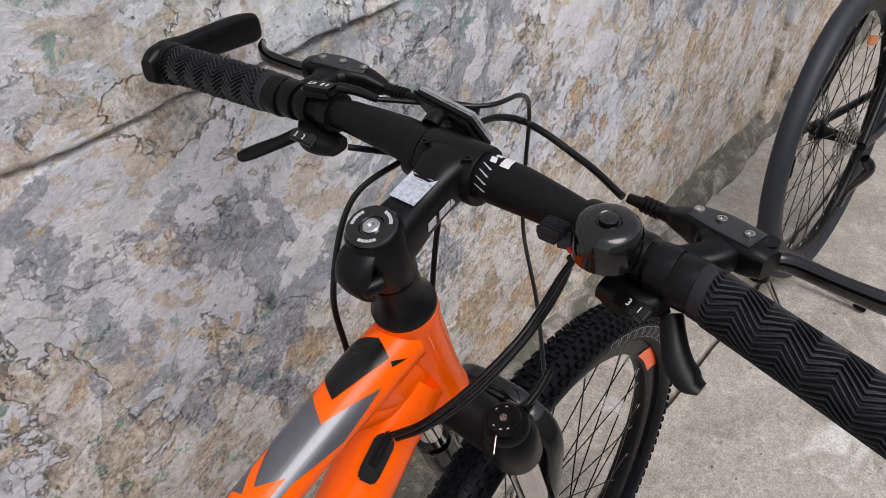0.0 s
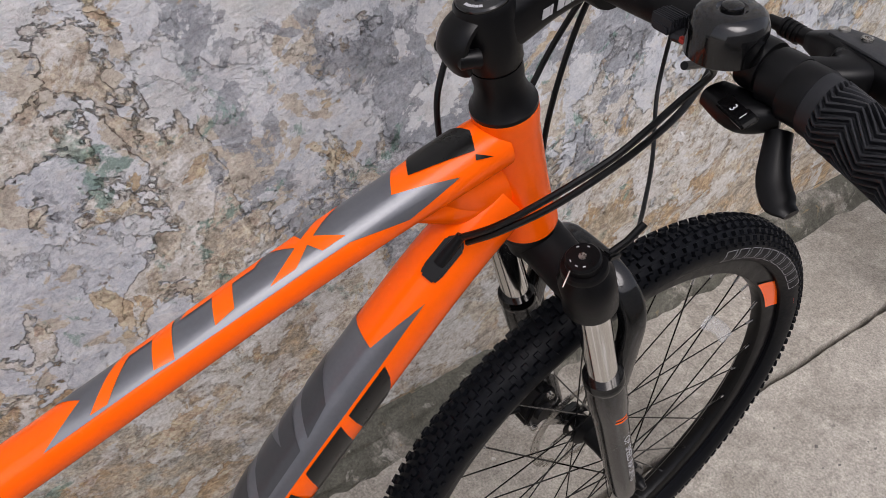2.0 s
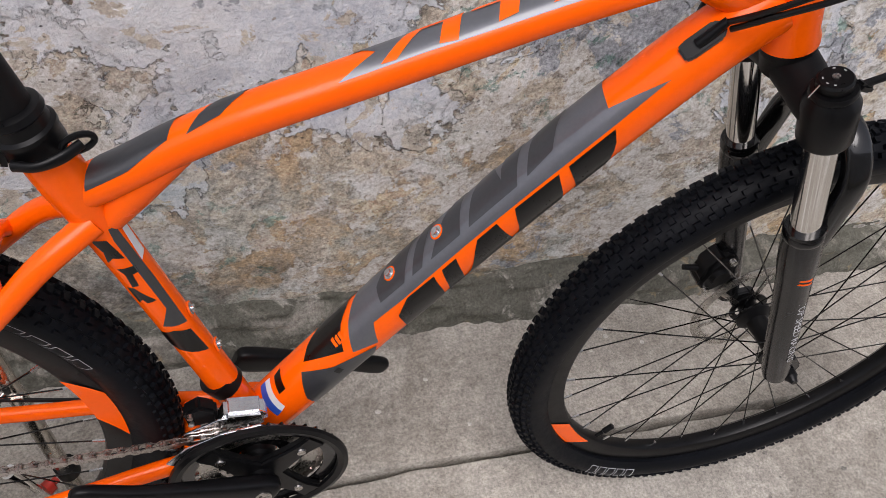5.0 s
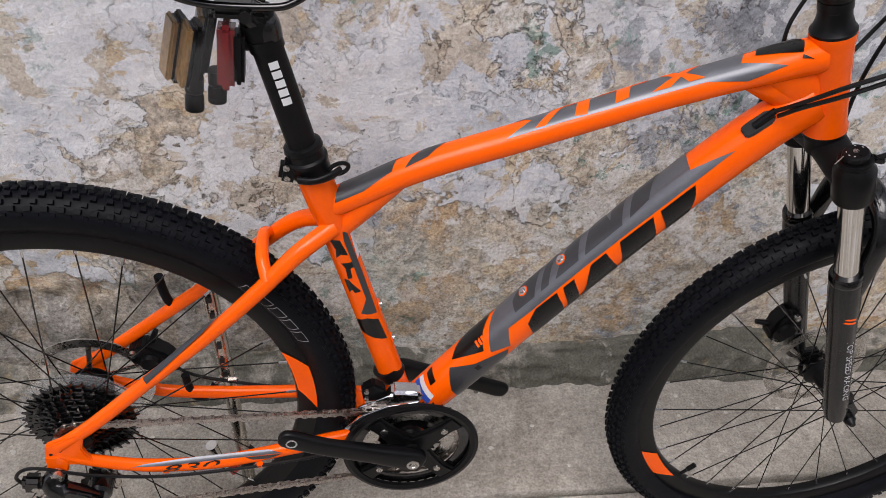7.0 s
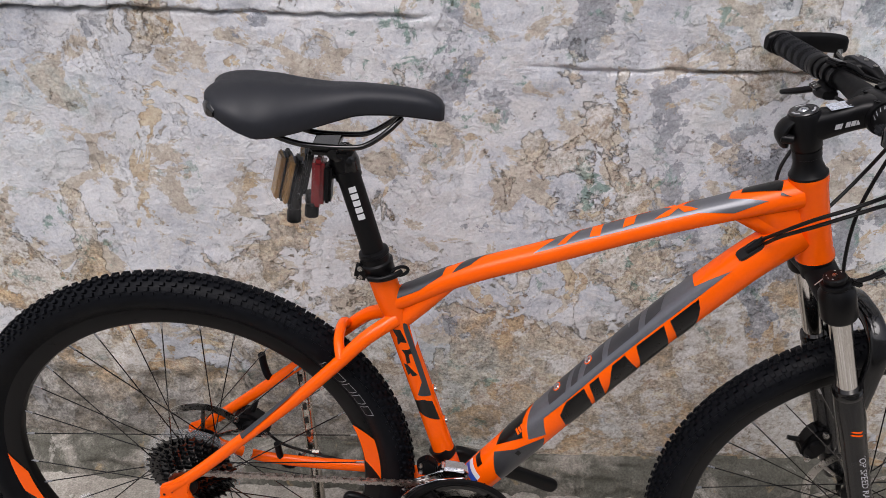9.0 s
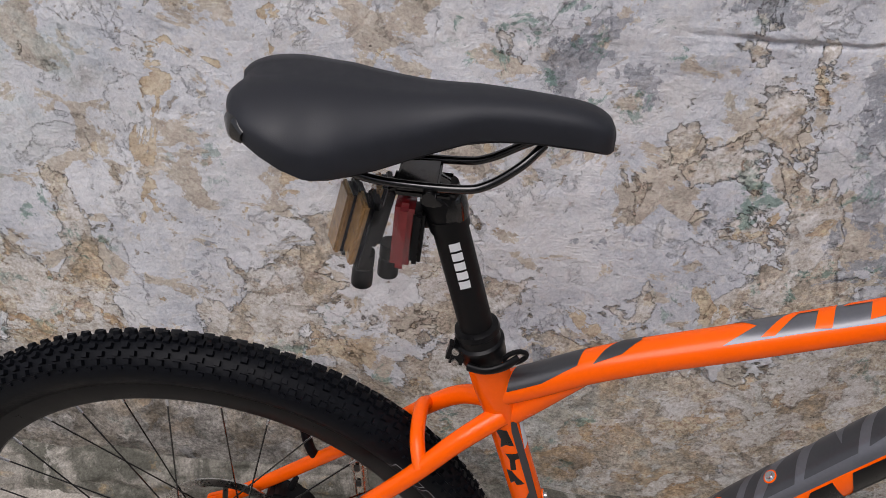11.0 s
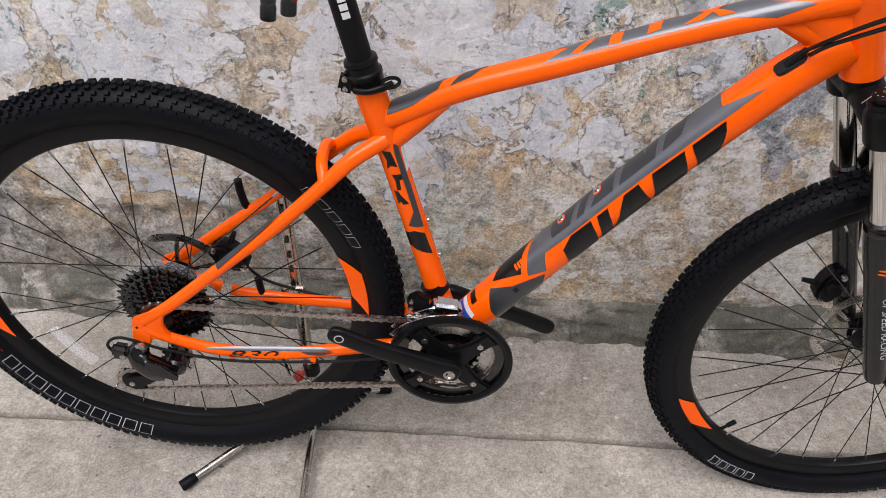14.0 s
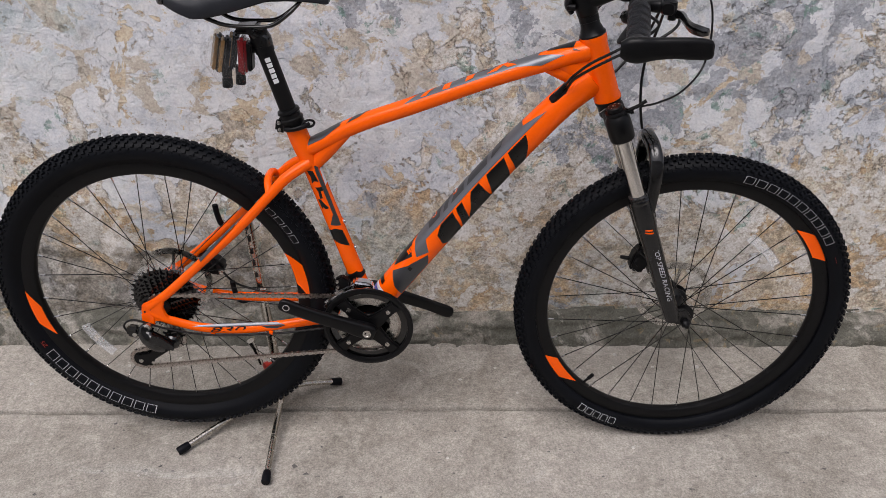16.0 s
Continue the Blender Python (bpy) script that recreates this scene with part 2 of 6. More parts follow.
    h = n.math("ADD", n.math("MULTIPLY", paint, 0.6), n.math("MULTIPLY", wash, 0.3))
    h = n.math("SUBTRACT", h, n.math("ADD", n.math("MULTIPLY", chip, 0.9), n.math("MULTIPLY", small, 0.6)))
    h = n.math("SUBTRACT", h, n.math("MULTIPLY", pits, 0.8))
    b1 = n.bump(h, 0.95, 0.003)
    b2 = n.bump(n.math("ADD", mid, n.math("MULTIPLY", speck, 0.7)), 0.75, 0.009, b1)
    n.put(n.b.inputs["Normal"], n.bump(tiny, 0.5, 0.0015, b2))
    return m


def concrete_material(name, mossy=0.0):
    m = material(name, (0.4, 0.38, 0.35), 0.88, spec=0.25)
    n = Nodes(m)
    y = n.axis(1)
    a = n.noise(1.7, 6, 0.62, 0.4)
    mid = n.noise(11, 6, 0.65, 0.5)
    fine = n.noise(230, 3, 0.7)
    c = n.mix(n.ramp(a, 0.36, 0.62), (0.25, 0.228, 0.196), (0.345, 0.320, 0.283))
    c = n.mix(n.ramp(mid, 0.46, 0.62, 0, 0.55), c, (0.43, 0.402, 0.358))
    c = n.mix(n.ramp(n.noise(5, 6, 0.7, 0.6, n.move((3, 3, 3))), 0.54, 0.7, 0, 0.45), c, (0.15, 0.135, 0.115))
    # aggregate showing through on the worn outer strip
    v = n.t.nodes.new("ShaderNodeTexVoronoi")
    warp = n.t.nodes.new("ShaderNodeVectorMath")
    warp.operation = "MULTIPLY_ADD"
    n.put(warp.inputs[0], n.noise(70, 2, 0.5, 0, None, "Color"))
    warp.inputs[1].default_value = (0.008, 0.008, 0.008)
    n.put(warp.inputs[2], n.move((0, 0, 0), (1, 1.4, 1)))
    n.put(v.inputs["Vector"], warp.outputs[0])
    v.distance = "MANHATTAN"
    v.inputs["Scale"].default_value = 34
    sep = n.t.nodes.new("ShaderNodeSeparateColor")
    n.put(sep.inputs[0], v.outputs["Color"])
    stone = n.math("MULTIPLY", n.ramp(n.math("SUBTRACT", v.outputs["Distance"], n.math("MULTIPLY", sep.outputs[2], 0.26)), 0.10, 0.125, 1, 0), n.ramp(sep.outputs[0], 0.66, 0.67))
    stone = n.math("MULTIPLY", stone, n.ramp(y, 0.0, 0.06, 1.0, 0.2))
    stonec = n.mix(sep.outputs[1], (0.07, 0.068, 0.07), (0.22, 0.205, 0.185))
    c = n.mix(n.math("MULTIPLY", stone, 0.85), c, stonec)
    # pale cement smears
    smear = n.math("MULTIPLY", n.ramp(n.noise(3.2, 6, 0.65, 0.8, n.move((1, 6, 2), (1, 2.2, 1))), 0.53, 0.62), n.ramp(y, -0.12, -0.2, 0, 1))
    c = n.mix(n.math("MULTIPLY", smear, 0.75), c, (0.60, 0.60, 0.58))
    if mossy:
        c = n.mix(n.ramp(n.noise(8, 7, 0.7, 0.7, n.move((2, 2, 8))), 0.34, 0.50, 0, 0.9 * mossy), c, (0.080, 0.080, 0.064))
        c = n.mix(n.ramp(n.noise(14, 6, 0.7, 0.7, n.move((5, 2, 1))), 0.61, 0.66, 0, 0.65), c, (0.38, 0.36, 0.325))
        c = n.mix(n.ramp(n.noise(21, 4, 0.6, 0.7, n.move((1, 9, 1))), 0.62, 0.7, 0, 0.6), c, (0.30, 0.22, 0.12))
    grains = n.ramp(n.voronoi(320), 0.15, 0.4, 1, 0)
    c = n.mix(0.35, c, n.mix(n.ramp(n.noise(55, 7, 0.72), 0.36, 0.64), (0.27, 0.27, 0.27), (0.75, 0.75, 0.75)), "OVERLAY")
    c = n.mix(0.6, c, n.mix(n.ramp(fine, 0.3, 0.7), (0.2, 0.2, 0.2), (0.8, 0.8, 0.8)), "OVERLAY")
    n.put(n.b.inputs["Base Color"], c)
    b1 = n.bump(n.math("ADD", mid, n.math("MULTIPLY", n.noise(60, 5, 0.7), 0.5)), 0.5, 0.006)
    b2 = n.bump(n.math("ADD", stone, grains), 0.35, 0.0012, b1)
    n.put(n.b.inputs["Normal"], n.bump(fine, 0.4, 0.001, b2))
    return m


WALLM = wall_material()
CONCRETE = concrete_material("worn_concrete")
LEDGEM = concrete_material("dirty_mortar", 1.0)


# ---- mesh helpers ----
def finish(bm, sharp=35):
    bmesh.ops.remove_doubles(bm, verts=bm.verts, dist=1e-6)
    bmesh.ops.recalc_face_normals(bm, faces=bm.faces)
    for f in bm.faces:
        f.smooth = True
    lim = radians(sharp)
    for e in bm.edges:
        e.smooth = len(e.link_faces) == 2 and e.calc_face_angle(0) < lim
    return bm


def part(name, bm, mat, parent=None, label="", m=None, clean=True):
    """Links a bmesh, or a ready mesh, as one object under its thing or part."""
    if isinstance(bm, bmesh.types.BMesh):
        if clean:
            finish(bm)
        me = bpy.data.meshes.new(name)
        bm.to_mesh(me)
        bm.free()
        for x in mat if isinstance(mat, (list, tuple)) else (mat,):
            me.materials.append(x)
    else:
        me = bm
    ob = new(name, me)
    if parent:
        ob.parent = parent
    if m is not None:
        ob.matrix_basis = m
    if label:
        ob["label"] = label
    return ob


def catmull(pts, n):
    """n + 1 points along a smooth curve through pts (any dimension)."""
    p = [np.array(q, float) for q in pts]
    if len(p) == 2:
        return [p[0] + (p[1] - p[0]) * i / n for i in range(n + 1)]
    p = [2 * p[0] - p[1]] + p + [2 * p[-1] - p[-2]]
    out = []
    for i in range(n + 1):
        s = i / n * (len(p) - 3)
        k = min(int(s), len(p) - 4)
        t = s - k
        a, b, c, d = p[k:k + 4]
        out.append(0.5 * (2 * b + (c - a) * t + (2 * a - 5 * b + 4 * c - d) * t ** 2 + (3 * b - a - 3 * c + d) * t ** 3))
    return out


def skin(bm, rings, caps=True, closed=False):
    """Joins rings of points into a surface."""
    vs = [[bm.verts.new(p) for p in r] for r in rings]
    k = len(vs[0])
    for a, b in zip(vs, vs[1:] + (vs[:1] if closed else [])):
        for i in range(k):
            bm.faces.new((a[i], a[(i + 1) % k], b[(i + 1) % k], b[i]))
    if caps and not closed:
        bm.faces.new(vs[0][::-1])
        bm.faces.new(vs[-1])
    return bm


def sweep(pts, radii, seg=16, n=0, bm=None, side=(0, 1, 0), power=2.0, caps=True):
    """A tube through pts. radii: one number, or one (across side, along side) per point."""
    bm = bm or bmesh.new()
    if isinstance(radii, (int, float)):
        radii = [(radii, radii)] * len(pts)
    radii = [(r, r) if isinstance(r, (int, float)) else r for r in radii]
    if n:
        both = catmull([(*p, *r) for p, r in zip(pts, radii)], n)
        pts, radii = [q[:3] for q in both], [q[3:] for q in both]
    P = [Vector(p) for p in pts]
    rings = []
    for i, p in enumerate(P):
        t = (P[min(i + 1, len(P) - 1)] - P[max(i - 1, 0)]).normalized()
        b = Vector(side) - t * t.dot(Vector(side))
        if b.length < 0.05:
            b = Vector((1, 0, 0)) - t * t.x
        b.normalize()
        u = b.cross(t)
        ring = []
        for j in range(seg):
            a = 2 * math.pi * j / seg
            c, s = math.cos(a), math.sin(a)
            c, s = math.copysign(abs(c) ** (2 / power), c), math.copysign(abs(s) ** (2 / power), s)
            ring.append(p + u * c * radii[i][0] + b * s * radii[i][1])
        rings.append(ring)
    return skin(bm, rings, caps)


def lathe(profile, seg=32, m=None, bm=None, closed=False):
    """Turns (radius, height) pairs about the local y axis."""
    bm = bm or bmesh.new()
    m = m or Matrix()
    rings = [[m @ Vector((r * math.cos(2 * math.pi * j / seg), h, r * math.sin(2 * math.pi * j / seg))) for j in range(seg)] for r, h in profile]
    return skin(bm, rings, not closed, closed)


def along(a, b):
    """A matrix whose y axis runs from a to b."""
    a, b = Vector(a), Vector(b)
    return Matrix.Translation(a) @ (b - a).to_track_quat("Y", "Z").to_matrix().to_4x4()


def rod(a, b, profile, seg=24, bm=None):
    """A turned piece from a towards b: (radius, distance along)."""
    return lathe(profile, seg, along(a, b), bm)


def prism(poly, depth, m=None, bevel=0.0, bm=None):
    """A plate with the outline poly (x, z), thickness depth centred on y."""
    own = bmesh.new()
    lo = [own.verts.new((x, -depth / 2, z)) for x, z in poly]
    hi = [own.verts.new((x, depth / 2, z)) for x, z in poly]
    k = len(poly)
    own.faces.new(lo), own.faces.new(hi[::-1])
    for i in range(k):
        own.faces.new((lo[i], hi[i], hi[(i + 1) % k], lo[(i + 1) % k]))
    bmesh.ops.recalc_face_normals(own, faces=own.faces)
    if bevel:
        bmesh.ops.bevel(own, geom=own.edges[:], offset=bevel, segments=2, affect="EDGES", clamp_overlap=True)
    bmesh.ops.triangulate(own, faces=[f for f in own.faces if len(f.verts) > 4])
    if m is not None:
        own.transform(m)
    return merge(bm, own)


def merge(bm, own):
    if bm is None:
        return own
    me = bpy.data.meshes.new("scratch")
    own.to_mesh(me)
    own.free()
    bm.from_mesh(me)
    bpy.data.meshes.remove(me)
    return bm


def block(sx, sy, sz, m=None, bevel=0.002, bm=None):
    return prism([(-sx / 2, -sz / 2), (sx / 2, -sz / 2), (sx / 2, sz / 2), (-sx / 2, sz / 2)], sy, m, bevel, bm)


def decal(polys, surface, step=(0.01, 0.2), lift=0.0006):
    """Thin patches with outlines polys in a surface's own (s, a) coordinates, wrapped on to it."""
    bm = bmesh.new()
    for poly in polys:
        bm.faces.new([bm.verts.new((u, v, 0)) for u, v in poly])
    bmesh.ops.triangulate(bm, faces=bm.faces)
    for k, d in enumerate(step):
        lo, hi = min(v.co[k] for v in bm.verts), max(v.co[k] for v in bm.verts)
        for i in range(math.floor(lo / d), math.ceil(hi / d) + 1):
            no = (1, 0, 0) if k == 0 else (0, 1, 0)
            bmesh.ops.bisect_plane(bm, geom=bm.verts[:] + bm.edges[:] + bm.faces[:], plane_co=tuple(c * i * d for c in no), plane_no=no)
    for v in bm.verts:
        v.co = surface(v.co.x, v.co.y, lift)
    return bm


def text_polys(text, size, shear=0.0):
    """The built-in font's letters as a flat bmesh, left end at 0."""
    cu = bpy.data.curves.new("writing", "FONT")
    cu.body, cu.size, cu.resolution_u, cu.shear = text, size, 2, shear
    ob = bpy.data.objects.new("writing", cu)
    scene.collection.objects.link(ob)
    dg = bpy.context.evaluated_depsgraph_get()
    me = bpy.data.meshes.new_from_object(ob.evaluated_get(dg))
    bm = bmesh.new()
    bm.from_mesh(me)
    bpy.data.objects.remove(ob)
    bpy.data.meshes.remove(me)
    bmesh.ops.triangulate(bm, faces=bm.faces)
    return bm


def slab_polys(u0, u1, v0, v1, count, slant, gap=0.22, notch=True):
    """A row of slanted blocks that stand in for a word mark."""
    w = (u1 - u0) / count
    out = []
    for i in range(count):
        a, b = u0 + w * (i + gap / 2), u0 + w * (i + 1 - gap / 2)
        vm = v0 + (v1 - v0) * 0.42
        if notch and i % 2 == 0:
            c = a + (b - a) * 0.5
            out.append([(a, v0), (c - (b - a) * 0.12, v0), (c + slant * 0.42, vm), (b - (b - a) * 0.3, v0), (b, v0), (b + slant, v1), (a + slant, v1)])
        elif notch:
            c = (a + b) / 2
            out.append([(a + (b - a) * 0.25, v0), (b - (b - a) * 0.2, v0), (b - (b - a) * 0.1 + slant * 0.6, v0 + (v1 - v0) * 0.6), (b + slant, v1), (a + slant, v1)])
        else:
            out.append([(a, v0), (b, v0), (b + slant, v1), (a + slant, v1)])
    return out


class TubeSurface:
    """A frame tube in the bicycle's middle plane; s is the coordinate (x or z) along which the tube runs furthest, a the angle from the top towards the near side."""

    def __init__(self, pts, radii, power=2.0, n=60):
        both = catmull([(*p, *r) for p, r in zip(pts, radii)], n)
        self.p = np.array([b[:2] for b in both])
        self.r = np.array([b[2:] for b in both])
        self.power = power
        d = np.gradient(self.p, axis=0)
        self.t = d / np.linalg.norm(d, axis=1)[:, None]
        self.key = self.p[:, 0] if abs(self.p[-1, 0] - self.p[0, 0]) > abs(self.p[-1, 1] - self.p[0, 1]) else self.p[:, 1]

    def ring(self, c, t, r, a, lift=0.0):
        k = 2 / self.power
        ca, sa = math.cos(a), math.sin(a)
        ca, sa = math.copysign(abs(ca) ** k, ca), math.copysign(abs(sa) ** k, sa)
        nx, nz = -t[1], t[0]
        if nz < 0 or (abs(nz) < 1e-6 and nx > 0):
            nx, nz = -nx, -nz
        return Vector((c[0] + nx * ca * (r[0] + lift), -sa * (r[1] + lift), c[1] + nz * ca * (r[0] + lift)))

    def __call__(self, s, a, lift=0.0):
        k, o = self.key, np.arange(len(self.key))
        f = np.interp(s, k, o) if k[-1] > k[0] else np.interp(-s, -k, o)
        pick = [np.array([np.interp(f, o, q[:, i]) for i in (0, 1)]) for q in (self.p, self.t, self.r)]
        return self.ring(*pick, a, lift)

    def mesh(self, bm=None, seg=28):
        rings = [[self.ring(c, t, r, 2 * math.pi * j / seg) for j in range(seg)] for c, t, r in zip(self.p, self.t, self.r)]
        return skin(bm or bmesh.new(), rings)


# ---- setting: wall, mortar fillet at its foot, concrete lane ----
def steps(*spans):
    out = []
    for a, b, d in spans:
        out += list(np.arange(a, b - d * 0.5, d))
    return out + [spans[-1][1]]


def sheet(us, vs, place):
    """A grid over us x vs; place(u, v) gives the point."""
    k = len(vs)
    verts = [place(u, v) for u in us for v in vs]
    faces = [(i * k + j, (i + 1) * k + j, (i + 1) * k + j + 1, i * k + j + 1) for i in range(len(us) - 1) for j in range(k - 1)]
    me = bpy.data.meshes.new("sheet")
    me.from_pydata(verts, [], faces)
    for p in me.polygons:
        p.use_smooth = True
    return me


def fbm(x, y, z, octaves=4):
    return noise.fractal(Vector((x, y, z)), 0.9, 2.1, octaves)


def crack_depth(d, width, depth):
    return -depth * math.exp(-(d / width) ** 2)


def wall_point(x, z):
    y = 0.35 - 0.007 * fbm(x * 1.6, 3, z * 1.6) - 0.0035 * fbm(x * 9, 7, z * 9, 3) - 0.0016 * fbm(x * 34, 1, z * 34, 2)
    # long split that wanders along the wall, plaster proud above it
    zc = 0.918 + 0.010 * fbm(x * 3.1, 20, 0.3, 5) + 0.004 * fbm(x * 25, 4, 0.3, 4)
    if x < 0.45:
        zc = 0.992 + 0.006 * fbm(x * 4, 31, 0.3, 5) + 0.005 * fbm(x * 28, 9, 0.3, 4)
    live = max(0.0, min(1.0, 0.66 + 1.3 * noise.noise(Vector((x * 2.3, 5, 5))) + 0.5 * noise.noise(Vector((x * 19, 8, 5)))))
    live *= max(0.0, min(1.0, (abs(x - 0.44) - 0.07) / 0.06))
    d = z - zc
    y -= crack_depth(d, 0.0022 + 0.005 * abs(noise.noise(Vector((x * 16, 2, 2)))), 0.022) * live
    if d > 0:
        y -= 0.008 * live * math.exp(-d / 0.06)
    # hollow, crumbled band behind the rear wheel
    g = math.exp(-((x + 0.22) / 0.38) ** 2 - ((z - 0.23) / 0.07) ** 2)
    y += g * (0.018 + 0.016 * fbm(x * 14, 2, z * 20, 4))
    return (x, y, z)


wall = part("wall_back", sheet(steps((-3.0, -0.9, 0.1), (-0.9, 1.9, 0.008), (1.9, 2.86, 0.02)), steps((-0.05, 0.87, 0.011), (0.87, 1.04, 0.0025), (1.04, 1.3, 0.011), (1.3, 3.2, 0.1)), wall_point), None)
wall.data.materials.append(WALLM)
tagged(wall, "old masonry wall with flaking grey, white and ochre plaster", "wall", kind="structure")


def solid(name, x0, x1, y0, y1, z0, z1, mat, label, category, bevel=0.01):
    bm = block(x1 - x0, y1 - y0, z1 - z0, Matrix.Translation(((x0 + x1) / 2, (y0 + y1) / 2, (z0 + z1) / 2)), bevel)
    return tagged(part(name, bm, mat), label, category, kind="structure")


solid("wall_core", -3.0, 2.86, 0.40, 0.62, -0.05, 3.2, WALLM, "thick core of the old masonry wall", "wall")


def pier_point(u, z):
    w = 0.012 * fbm(u * 5, 40, z * 7) + 0.02 * max(0, fbm(z * 9, 3, 3, 3)) * math.exp(-(u / 0.05) ** 2)
    return (2.86 + max(0, u) + (w if u < 0.06 else 0), 0.40 - 0.075 * min(1, max(0, (u + 0.08) / 0.08)) + w, z)


pier = part("wall_pier", sheet(steps((-0.08, 0.1, 0.01), (0.1, 3.5, 0.1)), steps((-0.05, 1.6, 0.02), (1.6, 3.2, 0.1)), pier_point), None)
pier.data.materials.append(WALLM)
tagged(pier, "next stretch of flaking wall with a broken corner", "wall", kind="structure")


def ledge_point(x, v):
    """A rough mortar fillet: v runs from the lane up to the wall."""
    top = 0.088 + 0.018 * fbm(x * 2.2, 50, 1, 4)
    foot = 0.292 + 0.010 * fbm(x * 3, 60, 2, 4)
    y = foot + (0.375 - foot) * v ** 1.25
    z = -0.004 + top * (1 - (1 - v) ** 2.0)
    rough = 0.010 * fbm(x * 8, 11, v * 4, 4) + 0.005 * fbm(x * 30, 5, v * 12, 3)
    return (x, y - rough * (v < 0.97), z + 0.7 * rough)


ledge = part("mortar_fillet", sheet(steps((-3.0, -0.9, 0.1), (-0.9, 1.9, 0.008), (1.9, 6.0, 0.05)), steps((0, 1, 0.04)), ledge_point), None)
ledge.data.materials.append(LEDGEM)
tagged(ledge, "rough mossy mortar fillet along the foot of the wall", "trim", kind="structure")


def ground_point(x, y):
    yc = 0.055 + 0.006 * fbm(x * 4, 70, 0, 5) + 0.003 * fbm(x * 30, 3, 0, 3) - 0.016 * max(0.0, min(1.0, (0.25 - x) / 0.35))
    z = 0.003 * fbm(x * 2, y * 2, 9) + 0.0012 * fbm(x * 22, y * 22, 4, 3)
    slit = 0.0028 + 0.006 * abs(noise.noise(Vector((x * 9, 1, 1))))
    z -= 0.045 * math.exp(-((y - yc) / (slit + 0.0012)) ** 6)
    if y > yc:
        z += 0.0022 * math.exp(-(y - yc) / 0.05)
    cross = 0.52 + 0.01 * fbm(3, y * 9, 4, 3) + (y - 0.06) * 0.12
    if 0.06 < y < 0.3:
        z += crack_depth(x - cross, 0.009, 0.008)
    return (x, y, z)


ground = part("ground", sheet(steps((-60, -4, 8), (-4, -0.8, 0.2), (-0.8, 2.6, 0.0125), (2.6, 6, 0.1), (6, 62, 8)), steps((-60, -4, 8), (-4, -0.5, 0.1), (-0.5, 0.0, 0.0125), (0.0, 0.03, 0.006), (0.03, 0.085, 0.0011), (0.085, 0.42, 0.0125), (0.42, 62.42, 31)), ground_point), None)
ground.data.materials.append(CONCRETE)
tagged(ground, "worn grey concrete lane with a long jagged crack", "ground", kind="structure")
# unseen wall behind the camera, added so that light comes mostly from above
solid("wall_unseen", -3.0, 6.4, -3.3, -3.1, -0.05, 2.6, WALLM, "unseen plain wall added across the lane to shape the light", "wall")


def pebble(name, x, y, r, seed, label):
    bm = bmesh.new()
    bmesh.ops.create_icosphere(bm, subdivisions=2, radius=r)
    for v in bm.verts:
        v.co *= 1 + 0.45 * noise.noise(v.co * 1.1 / r + Vector((seed, 0, 0)))
        v.co.z *= 0.55
    return tagged(part(name, bm, PEBBLE, None, m=pose(x, y, r * 0.35, 0, 0, seed * 50)), label, "stone", "crumbs on the lane")


PEBBLE = worn(material("plaster_crumb", (0.5, 0.48, 0.44), 0.9), 60, 0.3, 0.05, 0.001)
rnd = random.Random(7)
for i in range(46):
    px, py = rnd.uniform(-0.6, 1.9), rnd.choice((rnd.uniform(0.2, 0.29), rnd.uniform(0.1, 0.29), rnd.uniform(-0.3, 0.3)))
    pebble("plaster_crumb", px, py, rnd.uniform(0.002, 0.0055), i, "small pale crumb of plaster on the concrete")

# ---- bicycle ----
REAR, FRONT, BB = (0.019, 0.377), (1.075, 0.340), (0.438, 0.334)
HT_LOW, HT_TOP = Vector((0.890, 0, 0.790)), Vector((0.8545, 0, 0.905))
AXIS = (HT_TOP - HT_LOW).normalized()


def bicycle_base(x, y):
    ob = new("bicycle")
    ob.empty_display_size = 0.1
    ob.matrix_basis = pose(x, y, 0, -1.72, 0, 0)
    return ob


bike = bicycle_base(0, -0.011)
tagged(bike, "orange and grey hardtail mountain bicycle beside the old wall", "bicycle")


